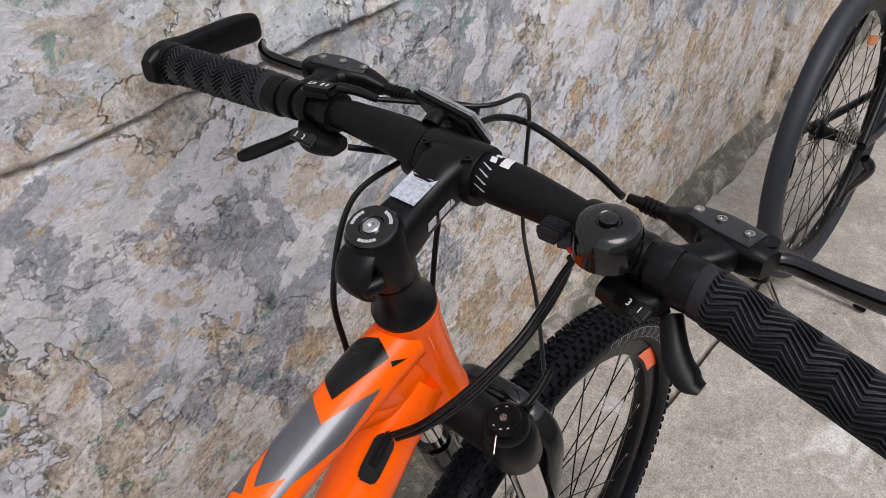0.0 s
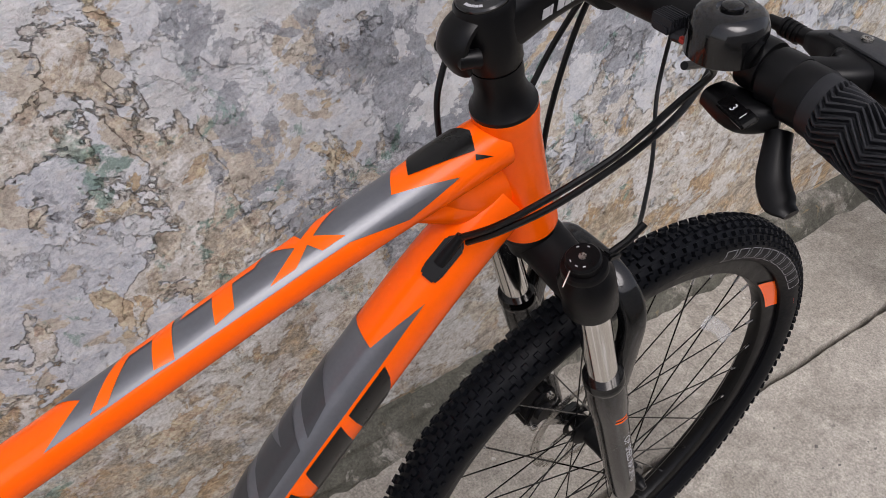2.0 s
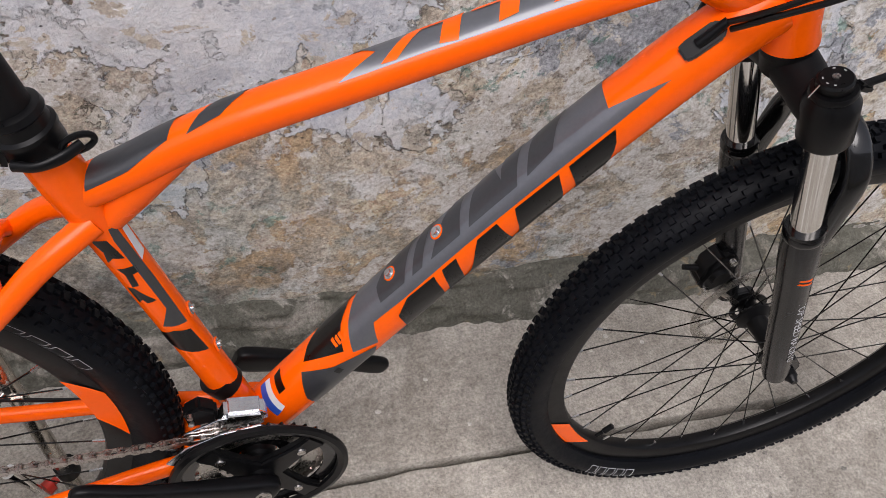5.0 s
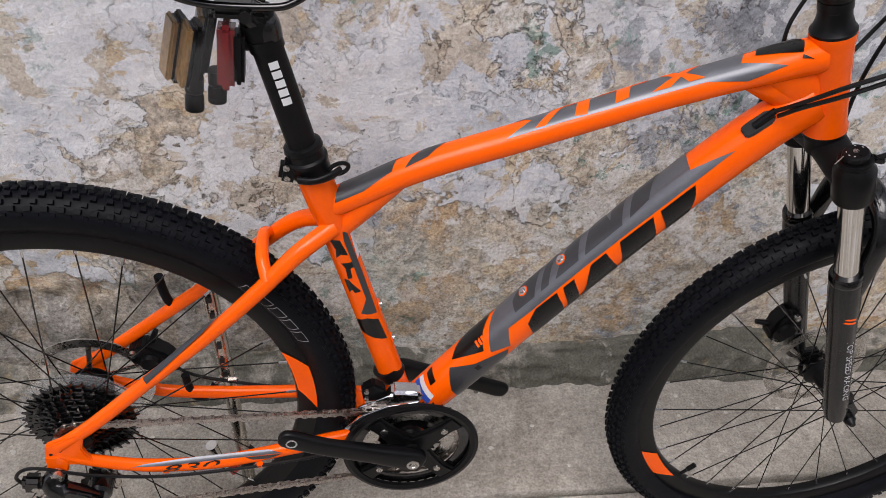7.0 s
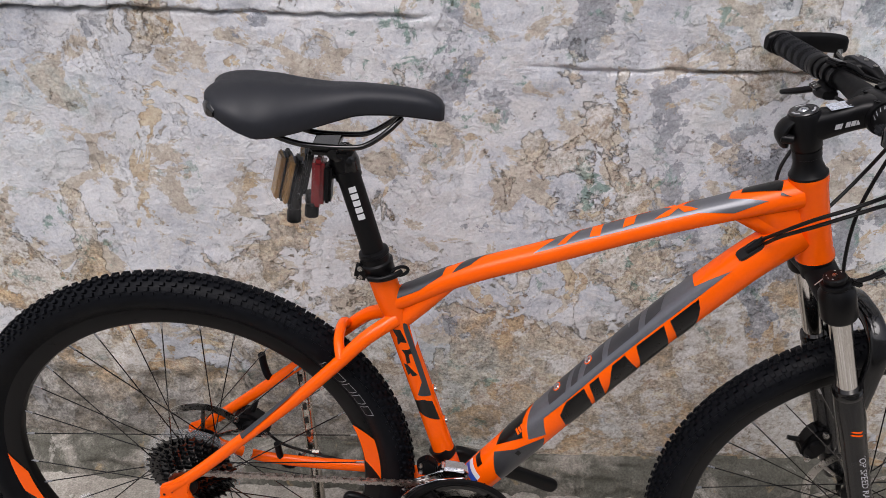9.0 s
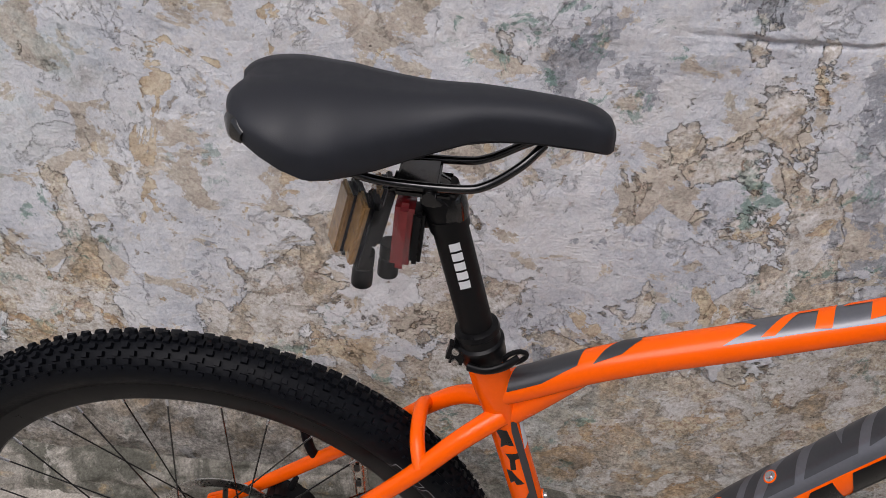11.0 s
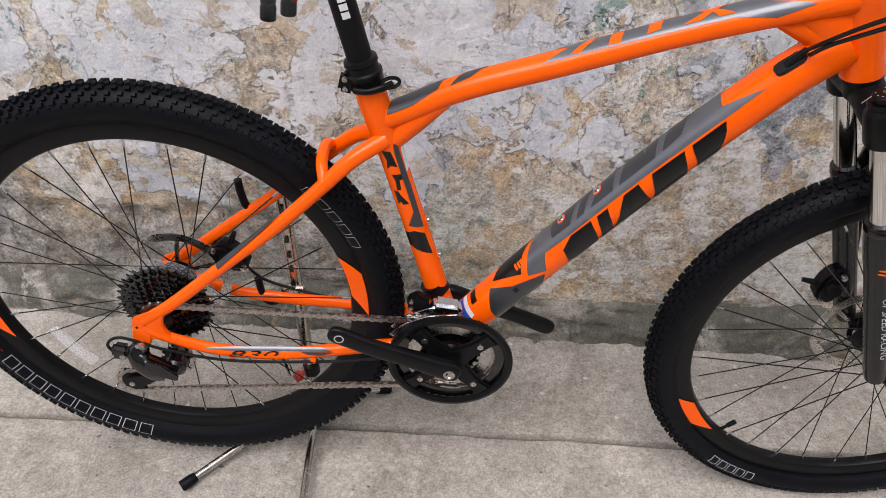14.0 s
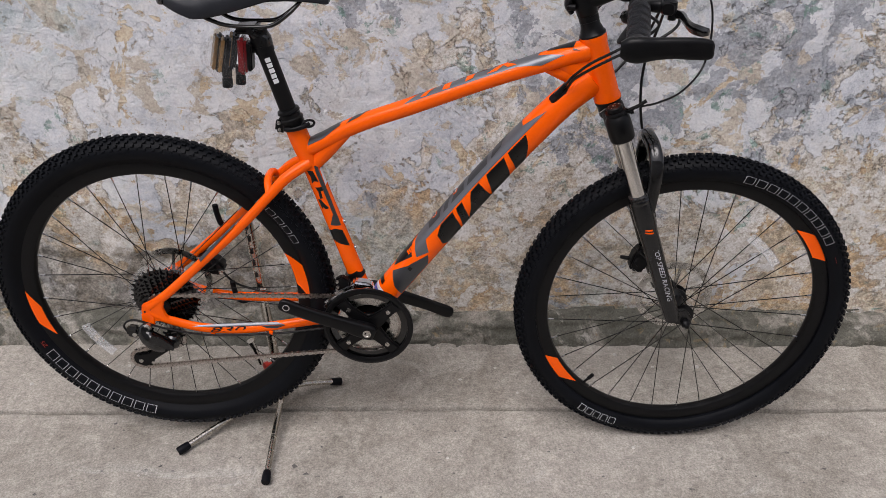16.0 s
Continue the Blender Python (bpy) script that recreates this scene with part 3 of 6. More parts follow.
def frame_part(paint, owner, top, down, seat):
    bm = bmesh.new()
    top.mesh(bm), down.mesh(bm), seat.mesh(bm)
    rod(HT_LOW, HT_TOP, [(0.0, 0.0), (0.0245, 0.0), (0.0245, 0.006), (0.0225, 0.012), (0.0218, 0.05), (0.0222, 0.104), (0.0236, 0.112), (0.0236, 0.1203), (0.0, 0.1203)], 36, bm)
    # bottom-bracket shell
    lathe([(0.0, -0.0365), (0.019, -0.0365), (0.0205, -0.034), (0.0205, 0.034), (0.019, 0.0365), (0.0, 0.0365)], 32, Matrix.Translation((BB[0], 0, BB[1])), bm)
    # gusset between top and down tube
    sweep([(0.775, 0, 0.846), (0.812, 0, 0.838), (0.842, 0, 0.832), (0.872, 0, 0.830)], [(0.006, 0.008), (0.016, 0.0125), (0.020, 0.0135), (0.016, 0.012)], 20, 14, bm)
    sweep([(0.800, 0, 0.862), (0.832, 0, 0.846), (0.868, 0, 0.836)], [(0.014, 0.014), (0.026, 0.0155), (0.030, 0.014)], 24, 12, bm)
    sweep([(0.352, 0, 0.668), (0.376, 0, 0.694), (0.415, 0, 0.727)], [(0.014, 0.0135), (0.016, 0.0135), (0.010, 0.012)], 16, 10, bm)
    for s in (-1, 1):
        sweep([(0.0, s * 0.0675, 0.384), (0.045, s * 0.064, 0.416), (0.123, s * 0.056, 0.484), (0.2, s * 0.049, 0.552), (0.258, s * 0.044, 0.61), (0.3, s * 0.032, 0.65), (0.342, s * 0.010, 0.672)],
              [(0.009, 0.006), (0.0092, 0.007), (0.0088, 0.0078), (0.009, 0.008), (0.0095, 0.0085), (0.0105, 0.0095), (0.011, 0.011)], 16, 40, bm)
        sweep([(0.0, s * 0.0675, 0.372), (0.03, s * 0.066, 0.354), (0.1, s * 0.063, 0.331), (0.185, s * 0.059, 0.325), (0.262, s * 0.051, 0.330), (0.34, s * 0.041, 0.336), (0.43, s * 0.028, 0.334)],
              [(0.008, 0.005), (0.0095, 0.0065), (0.010, 0.0075), (0.0102, 0.008), (0.010, 0.0085), (0.011, 0.009), (0.014, 0.008)], 16, 40, bm)
        # dropout plate with its open slot at the axle
        prism([(-0.016, 0.372), (-0.006, 0.358), (0.008, 0.352), (0.03, 0.350), (0.046, 0.348), (0.033, 0.366), (0.029, 0.382), (0.036, 0.405), (0.026, 0.410), (0.004, 0.398), (-0.012, 0.39)], 0.008, Matrix.Translation((0, s * 0.0675, 0)), 0.0016, bm)
    prism([(-0.016, 0.37), (-0.018, 0.345), (-0.008, 0.336), (0.006, 0.342), (0.01, 0.36), (0.0, 0.372)], 0.006, Matrix.Translation((0, -0.070, 0)), 0.0012, bm)
    # stay bridges
    sweep([(0.268, -0.044, 0.622), (0.262, -0.02, 0.640), (0.262, 0.02, 0.640), (0.268, 0.044, 0.622)], 0.0075, 12, 14, bm, side=(1, 0, 0))
    sweep([(0.372, -0.04, 0.336), (0.372, 0.04, 0.336)], 0.009, 12, 0, bm, side=(1, 0, 0))
    return part("frame", bm, paint, owner, "glossy orange welded aluminium tubes")


TOP = TubeSurface([(0.332, 0.694), (0.372, 0.712), (0.413, 0.7335), (0.461, 0.753), (0.53, 0.776), (0.607, 0.803), (0.681, 0.829), (0.754, 0.852), (0.812, 0.869), (0.850, 0.879)],
                  [(0.0165, 0.0165), (0.0158, 0.0165), (0.0155, 0.0168), (0.0155, 0.0172), (0.0155, 0.0175), (0.0155, 0.018), (0.0158, 0.0188), (0.0168, 0.0198), (0.0185, 0.0215), (0.019, 0.0215)], 2.1)
DOWN = TubeSurface([(0.440, 0.338), (0.486, 0.396), (0.530, 0.452), (0.588, 0.526), (0.648, 0.601), (0.710, 0.675), (0.762, 0.733), (0.812, 0.785), (0.862, 0.826)],
                   [(0.024, 0.0275), (0.0265, 0.027), (0.0275, 0.0265), (0.0278, 0.026), (0.0278, 0.026), (0.0275, 0.026), (0.027, 0.026), (0.026, 0.0255), (0.026, 0.022)], 2.2)
SEAT = TubeSurface([(0.4385, 0.334), (0.4145, 0.416), (0.38, 0.535), (0.3445, 0.657), (0.33, 0.707), (0.318, 0.748)],
                   [(0.017, 0.017), (0.0168, 0.0168), (0.0163, 0.0163), (0.0165, 0.0165), (0.019, 0.019), (0.0185, 0.0185)], 2.0)
frame_ob = frame_part(ORANGE, bike, TOP, DOWN, SEAT)

D = radians


def deg(polys):
    return [[(u, D(v)) for u, v in p] for p in polys]


def paint(name, polys, surface, mat, label="", lift=0.0006, step=(0.012, 0.22), owner=None):
    return part(name, decal(deg(polys), surface, step, lift), mat, owner or frame_ob, label)


# top tube: grey fields with slanted orange blocks
paint("stripe", [[(0.365, -110), (0.3591, -32), (0.3468, 63), (0.3785, 60), (0.4103, 34), (0.4184, -24), (0.426, -70), (0.43, -110)]], TOP, GREY, "dark grey painted field")
paint("stripe", [[(0.4228, 40), (0.4339, 2), (0.4483, -35), (0.450, -80), (0.470, -80), (0.4648, -14), (0.4474, 26)]], TOP, GREY, "dark grey painted arrow")
paint("stripe", [[(0.535, -110), (0.5433, -38), (0.5568, 0), (0.5268, 47), (0.5837, 46), (0.6565, 51), (0.729, 53), (0.7678, 86), (0.8084, 66), (0.787, 42), (0.766, 21), (0.7781, -36), (0.79, -110)]], TOP, SILVER, "silver-grey painted field")
paint("word_mark", [[(0.5575, 38), (0.580, -20), (0.5905, -20), (0.568, 40)], [(0.598, 38), (0.606, -20), (0.619, -20), (0.6105, 44)], [(0.580, -20), (0.588, -38), (0.6215, -38), (0.619, -20), (0.606, -20), (0.5905, -20)],
    [(0.6246, -20), (0.630, -38), (0.683, -38), (0.675, -18), (0.660, -18), (0.646, -19)], [(0.639, 36), (0.646, -19), (0.660, -18), (0.653, 30)],
    [(0.676, 36), (0.7005, 0), (0.7075, 9), (0.694, 36)], [(0.687, -36), (0.705, -36), (0.7065, -9), (0.7005, 0)], [(0.7065, -9), (0.722, -38), (0.738, -38), (0.7135, 0)], [(0.7075, 9), (0.7135, 0), (0.729, 36), (0.7125, 36)], [(0.7005, 0), (0.7065, -9), (0.7135, 0), (0.7075, 9)]], TOP, ORANGE, "slanted orange blocks", 0.0011)
paint("stripe", [[(0.7819, 8), (0.8254, 38), (0.832, 0), (0.826, -40), (0.815, -75), (0.800, -75), (0.7904, -35)]], TOP, BLACKINK, "glossy black painted patch", 0.0012)
paint("stripe", [[(0.8244, 44), (0.8345, 66), (0.8225, 54)]], TOP, BLACKINK, "", 0.0012)

# down tube: silver upper field with dark blocks, black blocks on the orange side
paint("stripe", [[(0.515, -110), (0.4975, -15), (0.487, 18), (0.470, 77), (0.489, 98), (0.5036, 57), (0.537, 61), (0.60, 60), (0.69, 62), (0.725, 61), (0.7643, 57), (0.746, 42), (0.7276, 29), (0.733, -36), (0.745, -110)]], DOWN, SILVER, "silver-grey painted field")
paint("word_mark", [[(0.520, 36), (0.546, 37), (0.572, -45), (0.546, -45), (0.523, 4)], [(0.5545, 37), (0.565, 37), (0.592, -45), (0.580, -45)], [(0.574, 37), (0.603, 37), (0.622, -45), (0.611, -45)],
    [(0.611, 37), (0.655, 36), (0.674, -45), (0.656, -45), (0.648, 6), (0.645, -45), (0.634, -45)], [(0.664, 34), (0.6865, 26), (0.7085, -45), (0.684, -45)]], DOWN, GREY, "dark grey slanted blocks", 0.0012)
paint("word_mark", [[(0.5385, 64), (0.566, 66), (0.560, 100), (0.550, 150), (0.520, 150), (0.5135, 120), (0.521, 82)],
    [(0.574, 67), (0.588, 67), (0.570, 150), (0.554, 150)],
    [(0.609, 66), (0.627, 66), (0.622, 150), (0.566, 150)],
    [(0.6434, 66), (0.680, 68), (0.662, 150), (0.622, 150)],
    [(0.688, 68), (0.7235, 67), (0.7185, 88), (0.694, 150), (0.675, 150)]], DOWN, BLACKINK, "bold black slanted blocks", 0.0009)
paint("stripe", [[(0.500, -110), (0.4895, -14), (0.479, 12), (0.466, 61), (0.430, 19), (0.439, -4), (0.458, -39), (0.475, -110)]], DOWN, BLACKINK, "black painted patch", 0.0008)
paint("stripe", [[(0.4233, 33), (0.405, 89), (0.398, 140), (0.468, 140), (0.4845, 102), (0.4479, 72)]], DOWN, GREY, "grey painted shard", 0.0008)
paint("print", [[(0.464 + 0.0042 * i, 24 + 3 * (i % 2)), (0.464 + 0.0042 * i, 44), (0.4670 + 0.0042 * i, 44), (0.4670 + 0.0042 * i, 22)] for i in range(3)], DOWN, ORANGE, "", 0.0013)
paint("sticker", [[(0.3805, -10), (0.3805, 70), (0.387, 66), (0.387, -10)]], DOWN, WHITE, "white and blue batch sticker", 0.0008)
paint("sticker", [[(0.374, -10), (0.374, 72), (0.3809, 70), (0.3809, -10)]], DOWN, BLUE, "", 0.001)
paint("print", [[(0.4016, -10), (0.3932, -4), (0.392, 37), (0.4004, 37)]], DOWN, BLACKINK, "", 0.0009)
paint("print", [[(0.444, 80), (0.444, 92), (0.450, 92), (0.450, 80)]], DOWN, BLACKINK, "", 0.0014)
# seat tube
paint("word_mark", [[(0.660, 116), (0.6562, 78), (0.6325, 69), (0.637, 95), (0.6321, 118), (0.645, 106)], [(0.6243, 107), (0.6217, 60), (0.6140, 60), (0.614, 80), (0.600, 86), (0.600, 105), (0.616, 98)], [(0.6005, 122), (0.5985, 103), (0.592, 95), (0.5774, 72), (0.5774, 100), (0.583, 105), (0.5786, 122)]], SEAT, BLACKINK, "black slanted blocks", step=(0.012, 0.3))
paint("stripe", [[(0.662, 38), (0.6641, 58), (0.6522, 64), (0.5634, 66), (0.5434, 109), (0.5353, 41), (0.60, 36)]], SEAT, GREY, "grey painted stripe", step=(0.012, 0.3))
paint("stripe", [[(0.5318, 148), (0.5345, 90), (0.5259, 47), (0.4892, 40), (0.500, 90), (0.5121, 148)]], SEAT, BLACKINK, "black painted chevron", step=(0.012, 0.3))
paint("sticker", [[(0.6549, 2), (0.6549, 27), (0.6204, 36), (0.6239, 8)]], SEAT, WHITE, "small white serial sticker", 0.001, step=(0.012, 0.3))


# stays
class StayFace:
    """The outer face of a straight run of stay from a to b, half-height h."""

    def __init__(self, a, b, rx, ry):
        self.a, self.b, self.rx, self.ry = Vector(a), Vector(b), rx, ry

    def __call__(self, s, a, lift=0.0):
        t = (self.b - self.a).normalized()
        side = Vector((0, -1, 0))
        side = (side - t * side.dot(t)).normalized()
        up = t.cross(side)
        if up.z < 0:
            up = -up
        return self.a + t * s + up * math.cos(a) * (self.rx + lift) + side * math.sin(a) * (self.ry + lift)


stay = StayFace((0.1, -0.063, 0.3305), (0.262, -0.0515, 0.3295), 0.0104, 0.0084)
paint("stripe", [[(-0.035, 38), (0.06, 16), (0.15, 22), (0.168, 62), (0.10, 58), (0.02, 60)]], stay, SILVER, "silver stripe", 0.0008)
paint("stripe", [[(0.12, 64), (0.168, 66), (0.15, 100), (0.13, 92)]], stay, GREY, "", 0.0008)
lower = StayFace((0.123, -0.056, 0.484), (0.258, -0.044, 0.61), 0.0088, 0.0078)
paint("stripe", [[(0.0, 10), (0.14, 0), (0.10, 40), (0.0, 70)]], lower, GREY, "grey stripe", 0.0009)
bm = text_polys("830", 0.021, 0.3)
for v in bm.verts:
    u, w = v.co.x * 2.3, v.co.y
    v.co = stay(0.012 + u, D(120 - w * 4400), 0.0016)
part("model_number", bm, BLACKINK, frame_ob, "black number on the chainstay")
# bottle bosses and cable port
boss = bmesh.new()
lathe([(0.0, 0.0), (0.006, 0.0), (0.006, 0.0015), (0.0035, 0.002), (0.0035, 0.0045), (0.002, 0.005), (0.0, 0.0045)], 14, bm=boss)
finish(boss)
boss_me = bpy.data.meshes.new("bottle_bolt")
boss.to_mesh(boss_me)
boss.free()
boss_me.materials.append(ALLOY)
for surf, s in ((DOWN, 0.538), (DOWN, 0.588), (SEAT, 0.537), (SEAT, 0.478)):
    p = surf(s, 0.0, 0.0)
    q = surf(s, 0.0, 0.01)
    part("bottle_bolt", boss_me, None, frame_ob, m=along(p, q))
    part("boss_pad", lathe([(0.0, 0.0), (0.0074, 0.0), (0.0074, 0.0010), (0.0066, 0.0014), (0.0, 0.0014)], 20, along(p, q)), ORANGE, frame_ob, "round orange boss pad")
port = DOWN(0.787, D(34))
bm = bmesh.new()
t_dir = (DOWN(0.805, D(34)) - DOWN(0.770, D(34))).normalized()
n_dir = (DOWN(0.787, D(34), 0.01) - port).normalized()
port_m = Matrix.Translation(port) @ Matrix((t_dir, n_dir, t_dir.cross(n_dir))).transposed().to_4x4()
prism([(-0.018, -0.006), (-0.012, -0.008), (0.014, -0.008), (0.02, -0.003), (0.02, 0.003), (0.014, 0.008), (-0.012, 0.008), (-0.018, 0.006)], 0.006, port_m, 0.0015, bm)
sweep([port_m @ Vector((-0.004, 0.002, 0)), port_m @ Vector((0.008, 0.005, 0)), port_m @ Vector((0.022, 0.009, 0))], [0.0045, 0.0045, 0.0036], 12, 0, bm)
part("cable_port", bm, SATIN, frame_ob, "black rubber cable port")


# ---- wheels ----
def ring_sector(poly, cx, cz, y, step=0.05):
    """Thin patches in (radius, degrees) on a wheel's near side."""
    return decal([[(r, D(a)) for r, a in p] for p in poly], lambda r, a, lift: Vector((cx + r * math.cos(a), y(r) - lift, cz + r * math.sin(a))), (0.006, step), 0.0007)


def tyre_y(r):
    return -math.sqrt(max(0.0, 0.0255 ** 2 - ((r - 0.3195) / 1.0) ** 2)) if r > 0.3195 else -0.0255 * (0.45 + 0.55 * math.sin(math.pi / 2 * max(0, min(1, (r - 0.2965) / 0.023))))


def knob_mesh():
    return [(-1, -1, 0), (1, -1, 0), (1, 1, 0), (-1, 1, 0), (-0.8, -0.8, 1), (0.8, -0.8, 1), (0.8, 0.8, 1), (-0.8, 0.8, 1)], [(4, 5, 6, 7), (0, 1, 5, 4), (1, 2, 6, 5), (2, 3, 7, 6), (3, 0, 4, 7)]


def tyre_tread(R, cx, cz, rows, count):
    kv, kf = knob_mesh()
    verts, faces = [], []
    for th, lw, ll, h, off in rows:
        for i in range(count):
            a = 2 * math.pi * (i + off) / count
            base = len(verts)
            rc, rt = R - 0.0255 - 0.0035, 0.0252
            for u, v, w in kv:
                t2 = th + v * lw / rt
                rr = rt + w * h - 0.0006
                rad = rc + rr * math.cos(t2)
                aa = a + u * ll / R
                verts.append((cx + rad * math.cos(aa), rr * math.sin(t2), cz + rad * math.sin(aa)))
            faces += [tuple(base + k for k in f) for f in kf]
    me = bpy.data.meshes.new("tread")
    me.from_pydata(verts, [], faces)
    return me


KNOBS = [(0.0, 0.0042, 0.0034, 0.0036, 0.0), (0.0, 0.0018, 0.0028, 0.0034, 0.5), (0.36, 0.0028, 0.0036, 0.0050, 0.3), (-0.36, 0.0028, 0.0036, 0.0050, 0.3),
         (0.66, 0.0026, 0.0034, 0.0050, 0.75), (-0.66, 0.0026, 0.0034, 0.0050, 0.75), (0.93, 0.0028, 0.0042, 0.0048, 0.1), (-0.93, 0.0028, 0.0042, 0.0048, 0.1),
         (1.17, 0.0018, 0.0032, 0.0028, 0.6), (-1.17, 0.0018, 0.0032, 0.0028, 0.6)]


def make_wheel(name, owner, cx, cz, R, decals, words, flange, rear, turn, tyre_mat=None, count=132, slim=1.0):
    c = Matrix.Translation((cx, 0, cz))
    rim_profile = [(0.2955, -0.0118), (0.2985, -0.0112), (0.2985, -0.0085), (0.290, -0.0085), (0.290, 0.0085), (0.2985, 0.0085), (0.2985, 0.0112), (0.2955, 0.0118), (0.276, 0.0112), (0.2715, 0.0085), (0.2695, 0.004), (0.2695, -0.004), (0.2715, -0.0085), (0.276, -0.0112)]
    rim = part(name, lathe(rim_profile, 128, c, closed=True), SATIN, owner, "wheel with a black alloy rim")
    rc = R - 0.0038 - 0.0252 * slim
    prof = []
    for i in range(25):
        t = -2.35 + 4.7 * i / 24
        k = 0.0252 if abs(t) < 1.4 else 0.0252 - 0.0012 * min(1, (abs(t) - 1.4))
        prof.append((rc + slim * k * math.cos(t), slim * k * math.sin(t)))
    prof = [(0.2945, -0.0108)] + prof + [(0.2945, 0.0108)]
    tyre = part("tyre", lathe(prof, 160, c, closed=True), tyre_mat or RUBBER, rim, "black knobbly mountain tyre" if slim == 1 else "smooth narrow black tyre")
    if count:
        me = tyre_tread(R, cx, cz, KNOBS, count)
        me.materials.append(tyre_mat or RUBBER)
        tagged(part("tread", me, None, rim), kind="stuff")
    # hub
    wf = 0.032
    hub_prof = [(0.0, -0.05), (0.009, -0.05), (0.009, -0.036), (0.013, -wf), (flange, -wf + 0.001), (flange, -wf + 0.005), (0.014, -wf + 0.012), (0.013, 0.0), (0.014, wf - 0.012), (flange, wf - 0.005), (flange, wf), (0.014, wf + 0.004), (0.012, 0.05), (0.0, 0.05)]
    part("hub", lathe(hub_prof, 32, c), SATIN, rim, "black hub")
    # spokes
    L0, n = None, 32
    sp = None
    for i in range(n):
        side = -1 if i % 2 == 0 else 1
        lead = 1 if (i // 2) % 2 == 0 else -1
        ar = 2 * math.pi * i / n + turn
        ah = ar + lead * radians(62)
        p = Vector((cx + (flange - 0.003) * math.cos(ah), side * (wf - 0.002), cz + (flange - 0.003) * math.sin(ah)))
        q = Vector((cx + 0.270 * math.cos(ar), side * 0.002, cz + 0.270 * math.sin(ar)))
        if sp is None:
            L0 = (q - p).length
            bm = lathe([(0.0, 0.0), (0.00095, 0.0), (0.00095, L0 - 0.014), (0.0018, L0 - 0.013), (0.0018, L0 + 0.002), (0.0, L0 + 0.002)], 6)
            finish(bm)
            sp = bpy.data.meshes.new("spoke")
            bm.to_mesh(sp)
            bm.free()
            sp.materials.append(GLOSS), sp.materials.append(ALLOY)
            for f in sp.polygons:
                f.material_index = 1 if f.center.y > L0 - 0.0135 else 0
        part("spoke", sp, None, rim, m=along(p, q))
    for poly in decals:
        part("rim_stripe", ring_sector(poly, cx, cz, lambda r: -0.0121), ORANGE, rim, "orange rim stripe")
    for a0, a1, count_w, mat in words:
        polys = []
        w = (a1 - a0) / count_w
        for i in range(count_w):
            s, e = a0 + w * (i + 0.1), a0 + w * (i + 0.9)
            r0, r1 = 0.3030, 0.3185
            edges = [(r0, r0 + 0.0006, s, e), (r1 - 0.0006, r1, s, e), (r0, r1, s, s + w * 0.05), (r0, r1, e - w * 0.05, e)]
            for ra, rb, aa, ab in edges:
                polys.append([(ra, aa), (rb, aa), (rb, ab), (ra, ab)])
        part("sidewall_print", ring_sector(polys, cx, cz, lambda r: tyre_y(r - (R - 0.3475)) - 0.0008), mat, rim, "pale outlined sidewall print")
    # brake disc with drilled ring
    y = 0.043
    part("disc_carrier", lathe([(0.026, y), (0.026, y + 0.0018), (0.018, y + 0.0018), (0.018, y)], 32, c, closed=True), SATIN, rim)
    for i in range(6):
        a = i * math.pi / 3
        arm_bm = prism([(-0.003, 0.022), (0.003, 0.022), (0.010, 0.068), (0.004, 0.070)], 0.0018, c @ Matrix.Translation((0, y + 0.0009, 0)) @ Matrix.Rotation(a, 4, "Y"), 0)
        part("disc_arm", arm_bm, STEEL, rim)
    ring = lathe([(0.080, y), (0.080, y + 0.0018), (0.066, y + 0.0018), (0.066, y)], 72, c, closed=True)
    part("brake_disc", ring, STEEL, rim, "thin drilled steel brake disc")
    return rim


def plate_in_spokes(rim, cx, cz, ang, label):
    """A clear reflector clipped across three spokes."""
    m = Matrix.Translation((cx, -0.012, cz)) @ Matrix.Rotation(-radians(ang), 4, "Y") @ Matrix.Translation((0.205, 0, 0))
    pts = []
    for i in range(9):
        a = radians(-12 + 3 * i)
        pts.append((0.214 * math.cos(a) - 0.205, 0.214 * math.sin(a)))
    for i in range(9):
        a = radians(12 - 3 * i)
        pts.append((0.196 * math.cos(a) - 0.205, 0.196 * math.sin(a)))
    part("wheel_reflector", prism(pts, 0.006, m), CLEAR, rim, label)


rear = make_wheel("rear_wheel", bike, *REAR, 0.3485, [[[(0.296, 178), (0.2735, 186), (0.2735, 201.5), (0.296, 194)]], [[(0.296, -2), (0.2735, 6), (0.2735, 21.5), (0.296, 14)]]],
                  [(206, 256, 10, PALE), (24, 46, 5, PALE)], 0.030, True, 0.05)
front = make_wheel("front_wheel", bike, *FRONT, 0.341, [[[(0.296, 203), (0.2735, 207), (0.2735, 223), (0.296, 216)]], [[(0.296, 23), (0.2735, 27), (0.2735, 43), (0.296, 36)]]],
                   [(31, 76, 10, PALE), (232, 250, 5, WHITE)], 0.024, False, 0.11)
plate_in_spokes(rear, *REAR, 214, "clear spoke reflector")
plate_in_spokes(front, *FRONT, 44, "clear spoke reflector")
for rim, (cx, cz), ang, R in ((rear, REAR, 205, 0.3485), (front, FRONT, 26, 0.341)):
    bm = text_polys("27.5", 0.0085)
    for v in bm.verts:
        r, a = 0.3055 + v.co.y, radians(ang - 1) - v.co.x / 0.31
        v.co = Vector((cx + r * math.cos(a), tyre_y(r) - 0.0018, cz + r * math.sin(a)))
    part("size_print", bm, REDPART, rim, "small red tyre size")
bm = bmesh.new()
va = radians(228)
vd = Vector((math.cos(va), 0, math.sin(va)))
